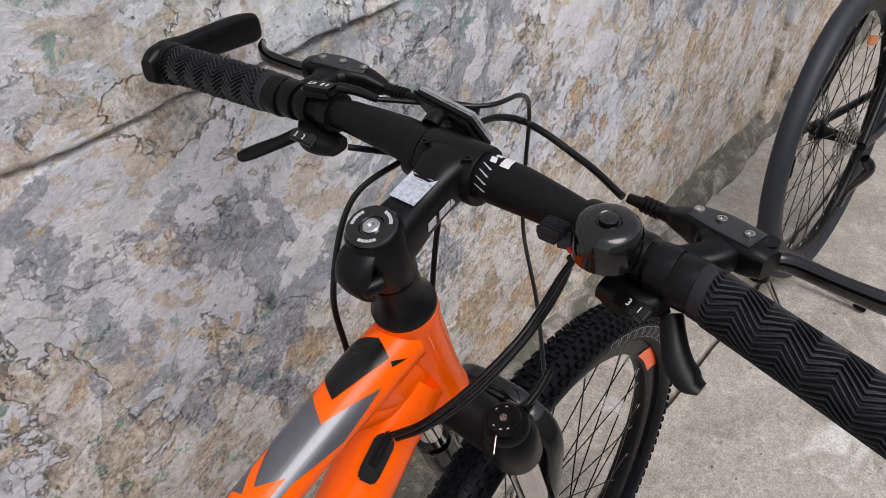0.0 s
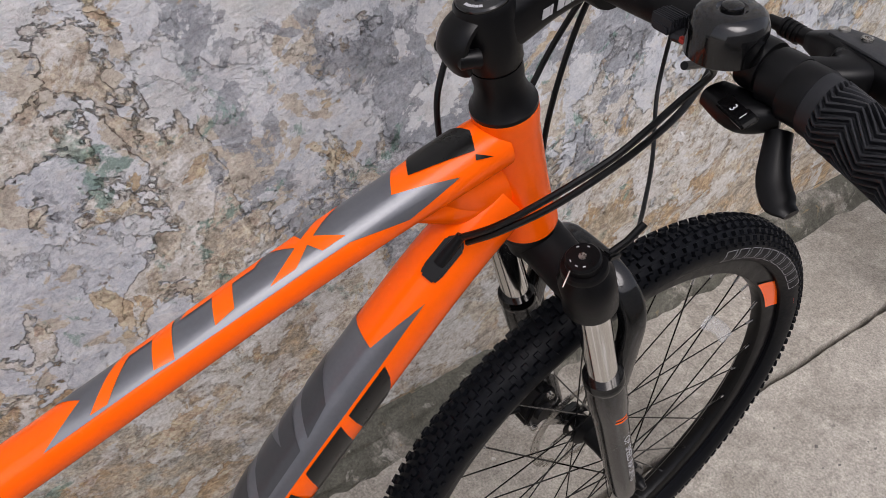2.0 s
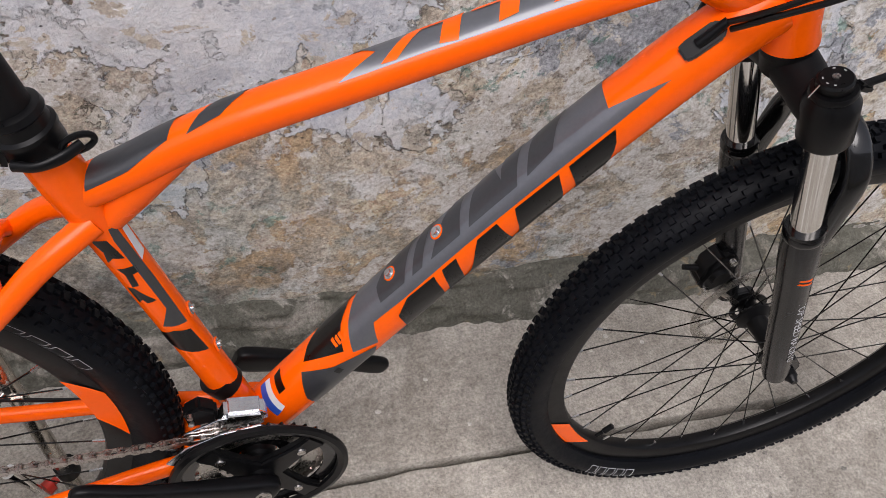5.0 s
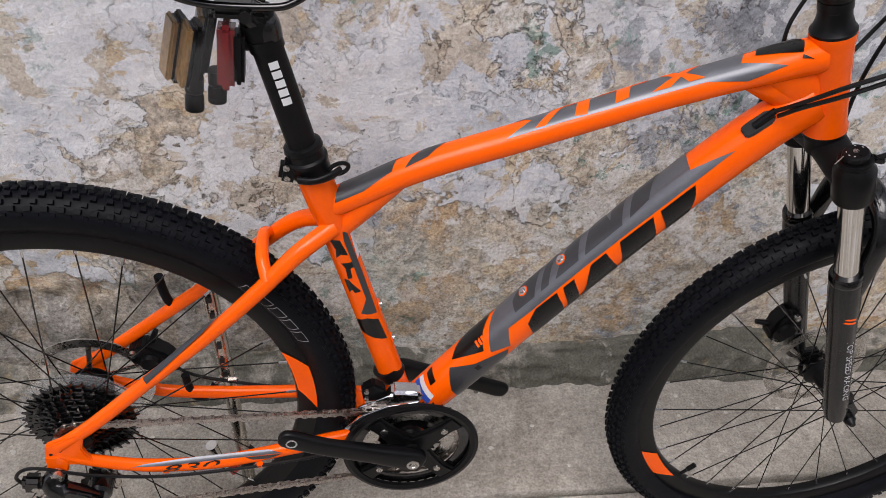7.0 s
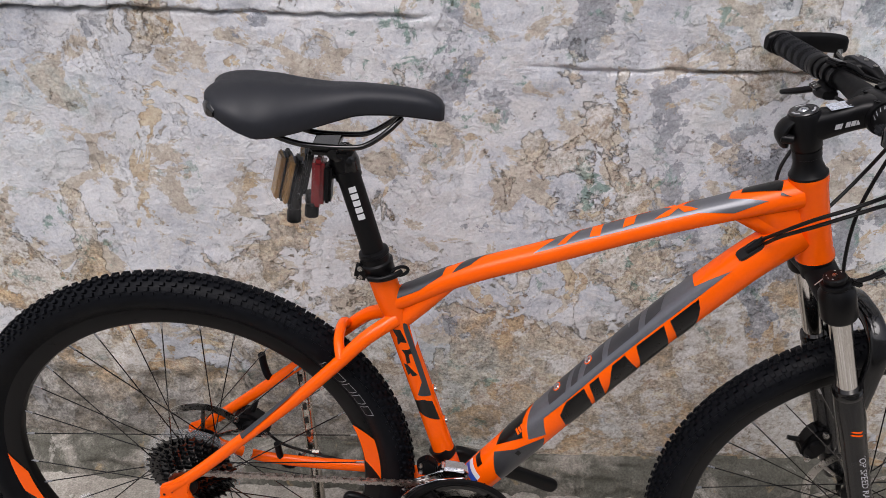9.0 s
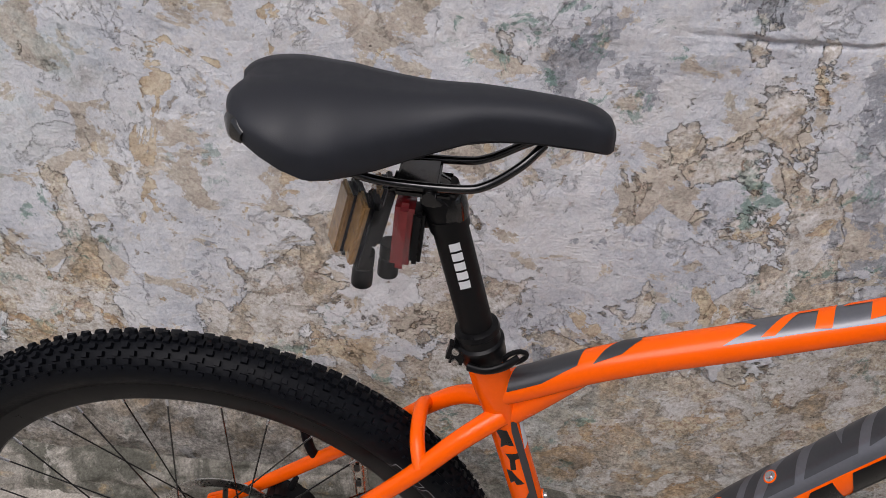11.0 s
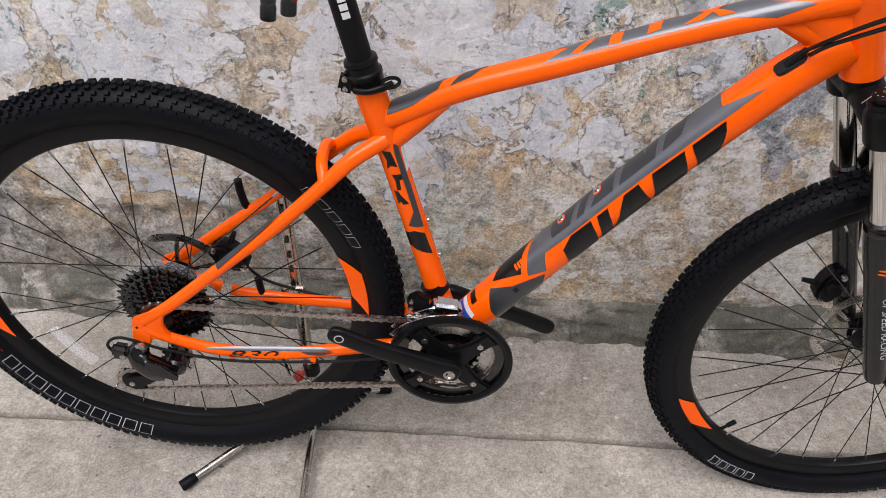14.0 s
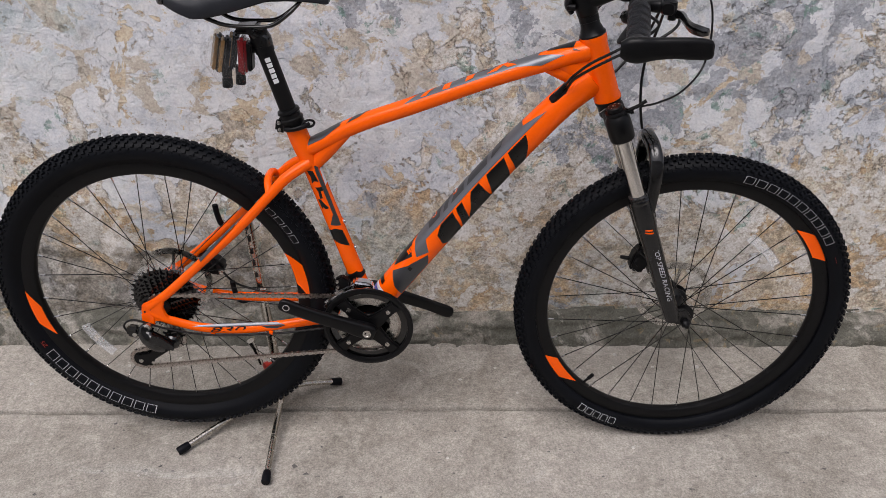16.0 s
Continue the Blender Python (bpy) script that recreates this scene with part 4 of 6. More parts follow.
rod(Vector((FRONT[0], 0, FRONT[1])) + vd * 0.271, Vector((FRONT[0], 0, FRONT[1])), [(0.0, 0.0), (0.0028, 0.0), (0.0028, 0.014), (0.0042, 0.015), (0.0042, 0.03), (0.0, 0.032)], 12, bm)
part("valve", bm, SATIN, front, "black capped valve")


# ---- fork ----
def at_axis(z, off=0.0, y=0.0):
    """A point on the steering axis (moved forward by off) at height z."""
    k = (z - HT_LOW.z) / AXIS.z
    p = HT_LOW + AXIS * k
    return Vector((p.x + off, y, z))


FD = Vector((0.331, 0, -0.9437))  # the way the fork legs run


def leg(z, y):
    return Vector((0.894 + (0.788 - z) * 0.351, y, z))


bm = bmesh.new()
rod(at_axis(0.792), at_axis(0.745), [(0.0, 0.0), (0.024, 0.0), (0.024, 0.006), (0.021, 0.012), (0.019, 0.03), (0.0, 0.034)], 28, bm)
for s in (-1, 1):
    sweep([at_axis(0.772, 0.004, 0), at_axis(0.768, 0.004, s * 0.02), Vector((0.900, s * 0.045, 0.764)), Vector((0.901, s * 0.062, 0.762))], [(0.020, 0.022), (0.019, 0.021), (0.017, 0.020), (0.016, 0.020)], 20, 12, bm, side=(1, 0, 0.35))
fork = part("fork", bm, MATTE, bike, "matte black suspension fork crown")
for s in (-1, 1):
    y = s * 0.063
    rod(leg(0.788, y), leg(0.70, y), [(0.0, -0.002), (0.0175, -0.002), (0.0185, 0.0), (0.0185, 0.003), (0.0170, 0.005), (0.0185, 0.008), (0.0220, 0.013), (0.0225, 0.030), (0.0222, 0.050), (0.0205, 0.0535), (0.0, 0.0535)], 36, bm=(cb := bmesh.new()))
    part("crown_cup", cb, SATIN, fork, "black crown cup")
    part("stanchion", rod(leg(0.745, y), leg(0.60, y), [(0.0, 0.0), (0.0143, 0.0), (0.0143, 0.15), (0.0, 0.15)], 32), CHROME, fork, "polished chrome stanchion")
    part("dust_seal", rod(leg(0.628, y), leg(0.5, y), [(0.0145, 0.0), (0.0185, 0.0), (0.0195, 0.003), (0.018, 0.006), (0.0195, 0.009), (0.0195, 0.013), (0.018, 0.016), (0.0145, 0.016)], 32), GLOSS, fork)
    lb = rod(leg(0.615, y), leg(0.345, y), [(0.0, 0.0), (0.0185, 0.0), (0.0195, 0.012), (0.0195, 0.045), (0.0180, 0.065), (0.0172, 0.12), (0.0168, 0.20), (0.0160, 0.262), (0.0140, 0.278), (0.0, 0.282)], 32)
    prism([(-0.012, 0.02), (0.010, 0.024), (0.026, 0.004), (0.024, -0.012), (0.012, -0.018), (0.0, -0.010), (-0.010, -0.006)], 0.010, Matrix.Translation((FRONT[0] - 0.012, s * 0.053, FRONT[1] + 0.006)), 0.002, lb)
    part("lower_leg", lb, DARKGREY, fork, "charcoal fork lower leg")
    part("axle_nut", lathe([(0.0, 0.0), (0.0085, 0.0), (0.0085, 0.008), (0.006, 0.011), (0.004, 0.016), (0.0, 0.016)], 18, Matrix.Translation((FRONT[0], s * 0.058, FRONT[1])) @ Matrix.Rotation(0 if s > 0 else math.pi, 4, "X")), SATIN, fork)
br = bmesh.new()
sweep([(0.972, -0.064, 0.575), (0.976, -0.062, 0.635), (0.979, -0.057, 0.680), (0.975, -0.036, 0.708), (0.972, 0.0, 0.716), (0.975, 0.036, 0.708), (0.979, 0.057, 0.680), (0.976, 0.062, 0.635), (0.972, 0.064, 0.575)],
      [(0.009, 0.010), (0.009, 0.012), (0.009, 0.013), (0.010, 0.013), (0.010, 0.013), (0.010, 0.013), (0.009, 0.013), (0.009, 0.012), (0.009, 0.010)], 18, 50, br, side=(1, 0, 0.3), power=3)
part("arch", br, GLOSS, fork, "glossy black fork arch")
dial = rod(leg(0.789, -0.063), leg(0.70, -0.063) + Vector((0, 0, 0)), [(0.0, -0.010), (0.0125, -0.010), (0.0140, -0.008), (0.0140, -0.002), (0.0, -0.002)], 28)
part("lockout_dial", dial, SATIN, fork, "black lockout dial with small white marks")
up = (leg(0.79, 0) - leg(0.70, 0)).normalized()
cdial = leg(0.789, -0.063) + up * 0.0103
dm = Matrix.Translation(cdial) @ up.to_track_quat("Z", "Y").to_matrix().to_4x4()
bm = bmesh.new()
for a in (20, 70, 160, 200, 235):
    prism([(-0.0010, -0.0004), (0.0010, -0.0004), (0.0010, 0.0004), (-0.0010, 0.0004)], 0.0004, dm @ Matrix.Rotation(radians(a), 4, "Z") @ Matrix.Translation((0, 0.0095, 0.0002)) @ Matrix.Rotation(radians(90), 4, "X"), 0, bm)
part("dial_print", bm, WHITE, fork)
part("dial_screw", lathe([(0.0, 0), (0.003, 0), (0.003, 0.0012), (0.0, 0.0012)], 12, dm @ Matrix.Rotation(radians(90), 4, "X")), STEEL, fork)
arm = bmesh.new()
block(0.018, 0.010, 0.007, Matrix.Translation(leg(0.788, -0.063) + Vector((0.022, -0.004, 0.003))) @ pose(0, 0, 0, 0, 20, 10), 0.002, arm)
sweep([leg(0.788, -0.063) + Vector((0.02, -0.004, 0.004)), leg(0.788, -0.063) + Vector((0.036, -0.006, 0.012)), leg(0.788, -0.063) + Vector((0.05, -0.006, 0.022))], 0.0032, 10, 0, arm)
part("cable_stop", arm, SATIN, fork)
part("cable_end", sweep([leg(0.791, -0.063) + Vector((-0.018, -0.004, 0.004)), leg(0.791, -0.063) + Vector((-0.029, -0.010, -0.002))], 0.0006, 8), STEEL, fork)
bm = text_polys("TOP SPEED RACING", 0.0145)
for v in bm.verts:
    z0 = 0.525 - v.co.x * 0.92
    ang = D(88 + v.co.y * 3400)
    p = leg(z0, -0.063)
    v.co = p + Vector((-math.cos(ang) * 0.0176, -math.sin(ang) * 0.0176, 0))
part("leg_print", bm, PALE, fork, "grey slogan down the fork leg")
sm = bmesh.new()
for z0, w in ((0.556, 0.003), (0.562, 0.003)):
    own = decal([[(z0, D(62)), (z0, D(112)), (z0 + w, D(118)), (z0 + w, D(70))]], lambda s, a, l: leg(s, -0.063) + Vector((-math.cos(a) * (0.0184 + l), -math.sin(a) * (0.0184 + l), 0)), (0.01, 0.15))
    sm = merge(sm, own)
part("leg_stripe", sm, ORANGE, fork)

# ---- headset, stem, handlebar ----
hs = rod(HT_TOP, HT_TOP + AXIS, [(0.0, 0.0), (0.0235, 0.0), (0.0235, 0.003), (0.0205, 0.007), (0.0172, 0.017), (0.0166, 0.025), (0.0166, 0.0255), (0.0174, 0.026), (0.0174, 0.036), (0.0, 0.036)], 36)
headset = part("headset", hs, SATIN, bike, "black conical headset cover and spacer")
S0 = HT_TOP + AXIS * 0.062
BAR = Vector((0.9155, 0, 0.9875))
bm = bmesh.new()
rod(HT_TOP + AXIS * 0.036, HT_TOP + AXIS, [(0.0, 0.0), (0.0165, 0.0), (0.0185, 0.003), (0.0190, 0.02), (0.0190, 0.045), (0.0175, 0.048), (0.0, 0.048)], 36, bm)
sweep([S0 + Vector((-0.004, 0, 0.001)), S0 + Vector((0.016, 0, 0.006)), S0 + (BAR - S0) * 0.5 + Vector((0, 0, 0.002)), BAR + Vector((-0.016, 0, 0.0)), BAR + Vector((0.0, 0, 0.001))],
      [(0.0185, 0.0185), (0.0180, 0.0170), (0.0165, 0.0150), (0.0180, 0.0190), (0.0190, 0.0235)], 28, 24, bm, power=3.2)
lathe([(0.0162, -0.0235), (0.0205, -0.0235), (0.0212, -0.0215), (0.0212, 0.0215), (0.0205, 0.0235), (0.0162, 0.0235)], 36, Matrix.Translation(BAR), bm)
for sy in (-0.013, 0.013):
    sweep([S0 + Vector((-0.016, sy * 1.0, -0.010)), S0 + Vector((-0.026, sy * 0.8, -0.010)), S0 + Vector((-0.027, 0, -0.010))], [(0.006, 0.006), (0.006, 0.006), (0.004, 0.004)], 12, 0, bm)
sweep([S0 + Vector((-0.014, 0, 0.014)), S0 + Vector((-0.024, 0, 0.004)), S0 + Vector((-0.027, 0, -0.008)), S0 + Vector((-0.021, 0, -0.021))], [(0.004, 0.012), (0.006, 0.014), (0.007, 0.014), (0.005, 0.013)], 14, 12, bm)
stem = part("stem", bm, SATIN, bike, "satin black forged handlebar stem")
capd = HT_TOP + AXIS * 0.0838
cm = along(capd, capd + AXIS)
part("top_cap", lathe([(0.0, 0.0), (0.0170, 0.0), (0.0170, 0.0018), (0.0160, 0.003), (0.0085, 0.003), (0.0075, 0.0016), (0.0, 0.0016)], 36, cm), GLOSS, stem, "black top cap")
part("cap_bolt", lathe([(0.0, 0.0016), (0.0058, 0.0016), (0.0058, 0.0028), (0.0050, 0.0036), (0.0026, 0.0036), (0.0024, 0.0018), (0.0, 0.0018)], 24, cm), ALLOY, stem, "steel cap bolt")
bm = bmesh.new()
for k in range(3):
    for i in range(5):
        a = radians(100 + k * 120 + i * 11)
        prism([(-0.0010, -0.0008), (0.0012, -0.0012), (0.0012, 0.0012), (-0.0010, 0.0010)], 0.0003, cm @ Matrix.Translation((0.0126 * math.cos(a), 0.00315, 0.0126 * math.sin(a))) @ Matrix.Rotation(-a, 4, "Y"), 0, bm)
part("cap_print", bm, PALE, stem)
t2 = (BAR - S0).normalized()
nrm = Vector((-t2.z, 0, t2.x))
stk = Matrix.Translation(S0 + t2 * 0.043 + nrm * 0.0194) @ Matrix((t2, Vector((0, 1, 0)), nrm)).transposed().to_4x4()
part("sticker", block(0.031, 0.021, 0.0006, stk @ pose(0, 0, -0.0002, 0, 2.5, 0), 0.0001), STICKER, stem, "silver foil warning sticker")
bm = bmesh.new()
for i in range(7):
    block(0.0008, 0.016 - (i % 3) * 0.003, 0.0002, stk @ pose(-0.009 + i * 0.0028, 0, 0.00025, 0, 2.5, 0), 0, bm)
part("sticker_print", bm, PALE, stem)
sidep = Matrix.Translation(S0 + t2 * 0.042 + Vector((0, -0.0162, 0.0)))
bm = bmesh.new()
for i, w in enumerate((0.0055, 0.002, 0.005, 0.005, 0.0045)):
    x0 = -0.014 + i * 0.006
    prism([(x0, -0.003), (x0 + w, -0.003), (x0 + w + 0.002, 0.003), (x0 + 0.002, 0.003)], 0.0006, sidep @ Matrix.Rotation(math.atan2(-t2.z, t2.x), 4, "Y"), 0, bm)
part("word_mark", bm, PALE, stem, "small pale block marks")
bm = bmesh.new()
for i in range(4):
    block(0.0025, 0.0018, 0.0004, stk @ pose(0.028 - 0.0016 * (i // 2), -0.004 + 0.003 * i, 0.0024, 0, 4, 0), 0, bm)
part("torque_print", bm, WHITE, stem)
for sx, sy in ((-0.013, -0.018), (-0.013, 0.018)):
    part("face_bolt", lathe([(0.0, 0.0), (0.0032, 0.0), (0.0032, 0.001), (0.0018, 0.001), (0.0016, -0.001), (0.0, -0.001)], 14, Matrix.Translation(BAR + Vector((sx, sy, 0.0185))) @ Matrix.Rotation(radians(90), 4, "X")), SATIN, stem)


def bar_at(y):
    y = y * 0.945 if y > 0 else y - 0.028 * max(0.0, (-y - 0.19) / 0.12)
    k = max(0.0, (abs(y) - 0.05) / 0.30)
    return Vector((BAR.x - 0.042 * k ** 1.15 + 0.045 * y, y, BAR.z + 0.006 * min(1, abs(y) / 0.1) * (1 - 0.8 * k) - 0.012 * max(0.0, (-y - 0.19) / 0.15)))


ys = [-0.312 + 0.624 * i / 60 for i in range(61)]
bar = part("handlebar", sweep([bar_at(y) for y in ys], [0.0159 if abs(y) < 0.05 else 0.0159 - 0.0048 * min(1, (abs(y) - 0.05) / 0.07) for y in ys], 28, side=(1, 0, 0)), MATTE, bike, "matte black riser handlebar")
bm = bmesh.new()


def bar_face(s, a, lift):
    p = bar_at(s)
    r = 0.0159 - 0.0048 * max(0, min(1, (abs(s) - 0.05) / 0.09)) + lift
    return p + Vector((math.cos(a) * r, 0, math.sin(a) * r))


own = decal([[(-0.028, D(a)), (-0.0330, D(a)), (-0.0350, D(a + 20)), (-0.030, D(a + 20))] for a in (60, 84)] + [[(-0.0365, D(58)), (-0.044, D(58)), (-0.046, D(108)), (-0.0385, D(108))]], bar_face, (0.01, 0.2))
part("word_mark", own, WHITE, bar, "white block marks")
own = decal([[(-0.026, D(a)), (-0.0275, D(a)), (-0.036, D(a + 11)), (-0.0345, D(a + 14))] for a in (112, 130, 148, 166)], bar_face, (0.01, 0.2))
part("word_mark", own, PALE, bar, "")


def grip_mesh(s):
    """A slipped-on grip with raised chevron ribs."""
    bm = bmesh.new()
    y0, y1, seg, n = 0.184, 0.308, 270, 124
    rings = []
    for i in range(n + 1):
        y = y0 + (y1 - y0) * i / n
        c = bar_at(s * y)
        ring = []
        for j in range(seg):
            zig = abs((((y - y0) / 0.022) % 1.0) - 0.5) * 2
            a = 2 * math.pi * (j / seg - zig * 2.3 / 27)
            rib = 0.5 + 0.5 * math.tanh(2.2 * math.sin(54 * math.pi * j / seg))
            edge = min(1.0, (y - y0 - 0.009) / 0.002, (y1 - 0.006 - y) / 0.002)
            r = 0.0140 + (0.0027 * rib if edge > 0 else 0.0020)
            if y < y0 + 0.001 or y > y1 - 0.001:
                r -= 0.001
            ring.append(c + Vector((math.cos(a) * r, 0, math.sin(a) * r)))
        rings.append(ring)
    return skin(bm, rings)


for s in (-1, 1):
    grip = part("grip", grip_mesh(s), GRIP, bar, "black rubber grip with chevron ribs")
    e = bar_at(s * 0.310)
    be = bmesh.new()
    # forward-pointing paddle bar end
    sec = [((-0.022, 0.0, 0.0), (0.010, 0.006)), ((-0.012, 0.002, 0.0), (0.016, 0.009)), ((0.004, 0.003, 0.0), (0.0175, 0.010)), ((0.022, 0.003, 0.001), (0.0150, 0.008)),
           ((0.045, 0.004, 0.002), (0.0140, 0.007)), ((0.075, 0.004, 0.001), (0.0145, 0.0065)), ((0.094, 0.003, -0.001), (0.0130, 0.006)), ((0.099, 0.003, -0.001), (0.009, 0.004))]
    sweep([e + Vector((a, s * b, c)) for (a, b, c), r in sec], [r for p, r in sec], 24, 30, be, power=3.0)
    lathe([(0.0115, -0.011), (0.0175, -0.010), (0.0178, 0.006), (0.015, 0.009), (0.0, 0.009)], 28, Matrix.Translation(e) @ (Matrix() if s > 0 else Matrix.Rotation(math.pi, 4, "Z")), be)
    part("bar_end", be, SATIN, bar, "flat black rubber-faced bar end")
    # grip collar
    part("grip_collar", lathe([(0.0112, -0.008), (0.0152, -0.008), (0.0160, -0.006), (0.0160, 0.006), (0.0154, 0.008), (0.0112, 0.008)], 32, Matrix.Translation(bar_at(s * 0.179))), SATIN, bar)
    # brake lever: clamp, master cylinder, blade
    c = bar_at(s * 0.163)
    out = 0.020 if s < 0 else 0.0
    br_bm = bmesh.new()
    lathe([(0.0113, -0.007), (0.0146, -0.007), (0.0150, -0.005), (0.0150, 0.005), (0.0146, 0.007), (0.0113, 0.007)], 28, Matrix.Translation(c), br_bm)
    ring_c = c
    c = c + Vector((-0.006 if s < 0 else 0, s * out, -0.002))
    sec = [((0.010, s * -out, 0.004), (0.008, 0.009)), ((0.024, s * -0.004, 0.006), (0.009, 0.010)), ((0.036, s * -0.002, 0.006), (0.010, 0.014)), ((0.046, s * -0.008, 0.006), (0.010, 0.013))]
    sweep([c + Vector(p) for p, r in sec], [r for p, r in sec], 20, 14, br_bm, power=3.0)
    body = [((0.038, s * 0.026, 0.007), (0.008, 0.008)), ((0.041, s * 0.016, 0.007), (0.0105, 0.012)), ((0.046, s * -0.006, 0.006), (0.0115, 0.0125)), ((0.053, s * -0.024, 0.004), (0.0100, 0.0095)), ((0.056, s * -0.036, 0.002), (0.0068, 0.007)), ((0.057, s * -0.042, 0.001), (0.005, 0.005))]
    sweep([c + Vector(p) for p, r in body], [r for p, r in body], 20, 24, br_bm, side=(1, 0, 0), power=3.4)
    lever = part("brake_lever", br_bm, SATIN, bar, "black hydraulic brake lever")
    lid = [((0.041, s * 0.016, 0.0172), (0.0012, 0.009)), ((0.046, s * -0.006, 0.0170), (0.0014, 0.0095)), ((0.053, s * -0.026, 0.0135), (0.0012, 0.0065))]
    part("reservoir_cap", sweep([c + Vector(p) for p, r in lid], [r for p, r in lid], 16, 8, side=(1, 0, 0), power=4), LEVERSHEEN, lever, "black reservoir cap, lightened by painted sky sheen")
    for p in ((0.042, s * 0.010, 0.0188), (0.0465, s * -0.008, 0.0187), (0.0528, s * -0.024, 0.0152)):
        part("cap_screw", lathe([(0.0, 0.0), (0.0032, 0.0), (0.0030, 0.0012), (0.0016, 0.0013), (0.0014, 0.0004), (0.0, 0.0004)], 14, Matrix.Translation(c + Vector(p)) @ Matrix.Rotation(radians(90), 4, "X")), STEEL, lever)
    blade = [((0.044, s * 0.018, -0.004), (0.006, 0.006)), ((0.050, s * 0.032, -0.004), (0.0055, 0.0065)), ((0.049, s * 0.060, -0.005), (0.0045, 0.0065)), ((0.050, s * 0.088, -0.006), (0.0045, 0.0075)), ((0.058, s * 0.106, -0.006), (0.004, 0.0075)), ((0.066, s * 0.114, -0.005), (0.003, 0.005))]
    ahead = Vector((0.008, 0, 0.003)) if s < 0 else Vector()
    part("lever_blade", sweep([c + ahead + Vector(p) for p, r in blade], [(r[1], r[0]) for p, r in blade], 16, 30, side=(1, 0, 0)), GLOSS, lever, "glossy black lever blade")
    piv = c + ahead + Vector((0.038, s * 0.020, -0.012))
    part("pivot_bolt", lathe([(0.0, 0.0), (0.006, 0.0), (0.006, 0.026), (0.0, 0.026)], 16, Matrix.Translation(piv) @ Matrix.Rotation(radians(90), 4, "X")), SATIN, lever)
    # shifter pod under the bar with a window and two thumb levers
    g = bar_at(s * (0.138 if s > 0 else 0.160))
    pb = bmesh.new()
    lathe([(0.0113, -0.006), (0.0140, -0.006), (0.0144, -0.004), (0.0144, 0.004), (0.0140, 0.006), (0.0113, 0.006)], 24, Matrix.Translation(bar_at(s * 0.146)), pb)
    sweep([g + Vector((-0.002, s * 0.008, -0.016)), g + Vector((-0.010, s * -0.006, -0.020)), g + Vector((-0.010, s * -0.028, -0.020))], [(0.007, 0.011), (0.009, 0.014), (0.006, 0.010)], 18, 12, pb, side=(1, 0, 0), power=3)
    pod = part("shifter", pb, SATIN, bar, "black thumb shifter pod")
    wm = Matrix.Translation(g + Vector((-0.022, s * -0.004, -0.0150))) @ pose(0, 0, 0, 0, -32, 0 if s > 0 else -16)
    part("window", block(0.010, 0.025, 0.004, wm, 0.0014), GLOSS, pod, "glossy gear window")
    for ch, k in ((("3", -0.003), ("1", 0.005)) if s < 0 else (("3", 0.008), ("2", 0.000))):
        tb = text_polys(ch, 0.0062)
        for v in tb.verts:
            q = v.co.copy()
            v.co = wm @ Vector((q.y - 0.0022, -k - q.x if s < 0 else k - q.x, 0.0023))
        part("gear_number", tb, WHITE, pod, "white gear number")
    thumb = [((-0.012, s * 0.016, -0.024), (0.005, 0.006)), ((-0.022, s * 0.028, -0.031), (0.0045, 0.006)), ((-0.034, s * 0.042, -0.038), (0.004, 0.008)), ((-0.042, s * 0.049, -0.041), (0.003, 0.0075)), ((-0.045, s * 0.051, -0.041), (0.002, 0.004))]
    if s < 0:
        thumb = [((-0.008, -0.014, -0.022), (0.0055, 0.007)), ((-0.015, -0.020, -0.030), (0.005, 0.0075)), ((-0.023, -0.028, -0.038), (0.0045, 0.0085)), ((-0.028, -0.038, -0.043), (0.004, 0.0085)), ((-0.029, -0.046, -0.044), (0.002, 0.005))]
    part("thumb_lever", sweep([g + Vector(p) for p, r in thumb], [r for p, r in thumb], 14, 18, side=(0.5, s, 0)), SATIN, pod, "black thumb lever")
    bb = sweep([c + Vector((0.0565, s * -0.039, 0.0015)), c + Vector((0.059, s * -0.052, 0.0)), c + Vector((0.061, s * -0.072, -0.001))], [0.0052, 0.0046, 0.0034], 14)
    for i in range(4):
        q = c + Vector((0.0585 + i * 0.0004, s * (-0.050 - i * 0.0035), 0))
        lathe([(0.003, -0.0010), (0.0056, -0.0010), (0.0056, 0.0010), (0.003, 0.0010)], 14, Matrix.Translation(q), bb)
    part("hose_boot", bb, SATIN, lever)

# lockout trigger and its clip on the far side
g = bar_at(0.122)
lk = bmesh.new()
lathe([(0.0115, -0.005), (0.0155, -0.005), (0.0155, 0.005), (0.0115, 0.005)], 24, Matrix.Translation(g), lk)
block(0.022, 0.026, 0.008, Matrix.Translation(g + Vector((-0.004, 0.008, 0.017))) @ pose(0, 0, 0, 0, 10, 20), 0.003, lk)
sweep([g + Vector((0.006, 0.0, 0.017)), g + Vector((0.012, -0.012, 0.016)), g + Vector((0.016, -0.030, 0.013))], [0.0042, 0.0036, 0.0028], 12, 8, lk)
lock = part("lockout_trigger", lk, SATIN, bar, "black fork lockout trigger with a white padlock mark")
bm = bmesh.new()
lm = Matrix.Translation(g + Vector((-0.005, 0.012, 0.0213))) @ pose(0, 0, 0, 0, 10, 20)
for x0, y0, w, h in ((0, 0, 0.004, 0.0006), (0, 0.0045, 0.004, 0.0006), (-0.002, 0.00225, 0.0006, 0.005), (0.002, 0.00225, 0.0006, 0.005), (0.0, -0.006, 0.006, 0.0016), (0.0, -0.010, 0.006, 0.0012)):
    block(w, h, 0.0003, lm @ Matrix.Translation((x0, y0, 0.0002)), 0, bm)
part("trigger_print", bm, WHITE, lock)

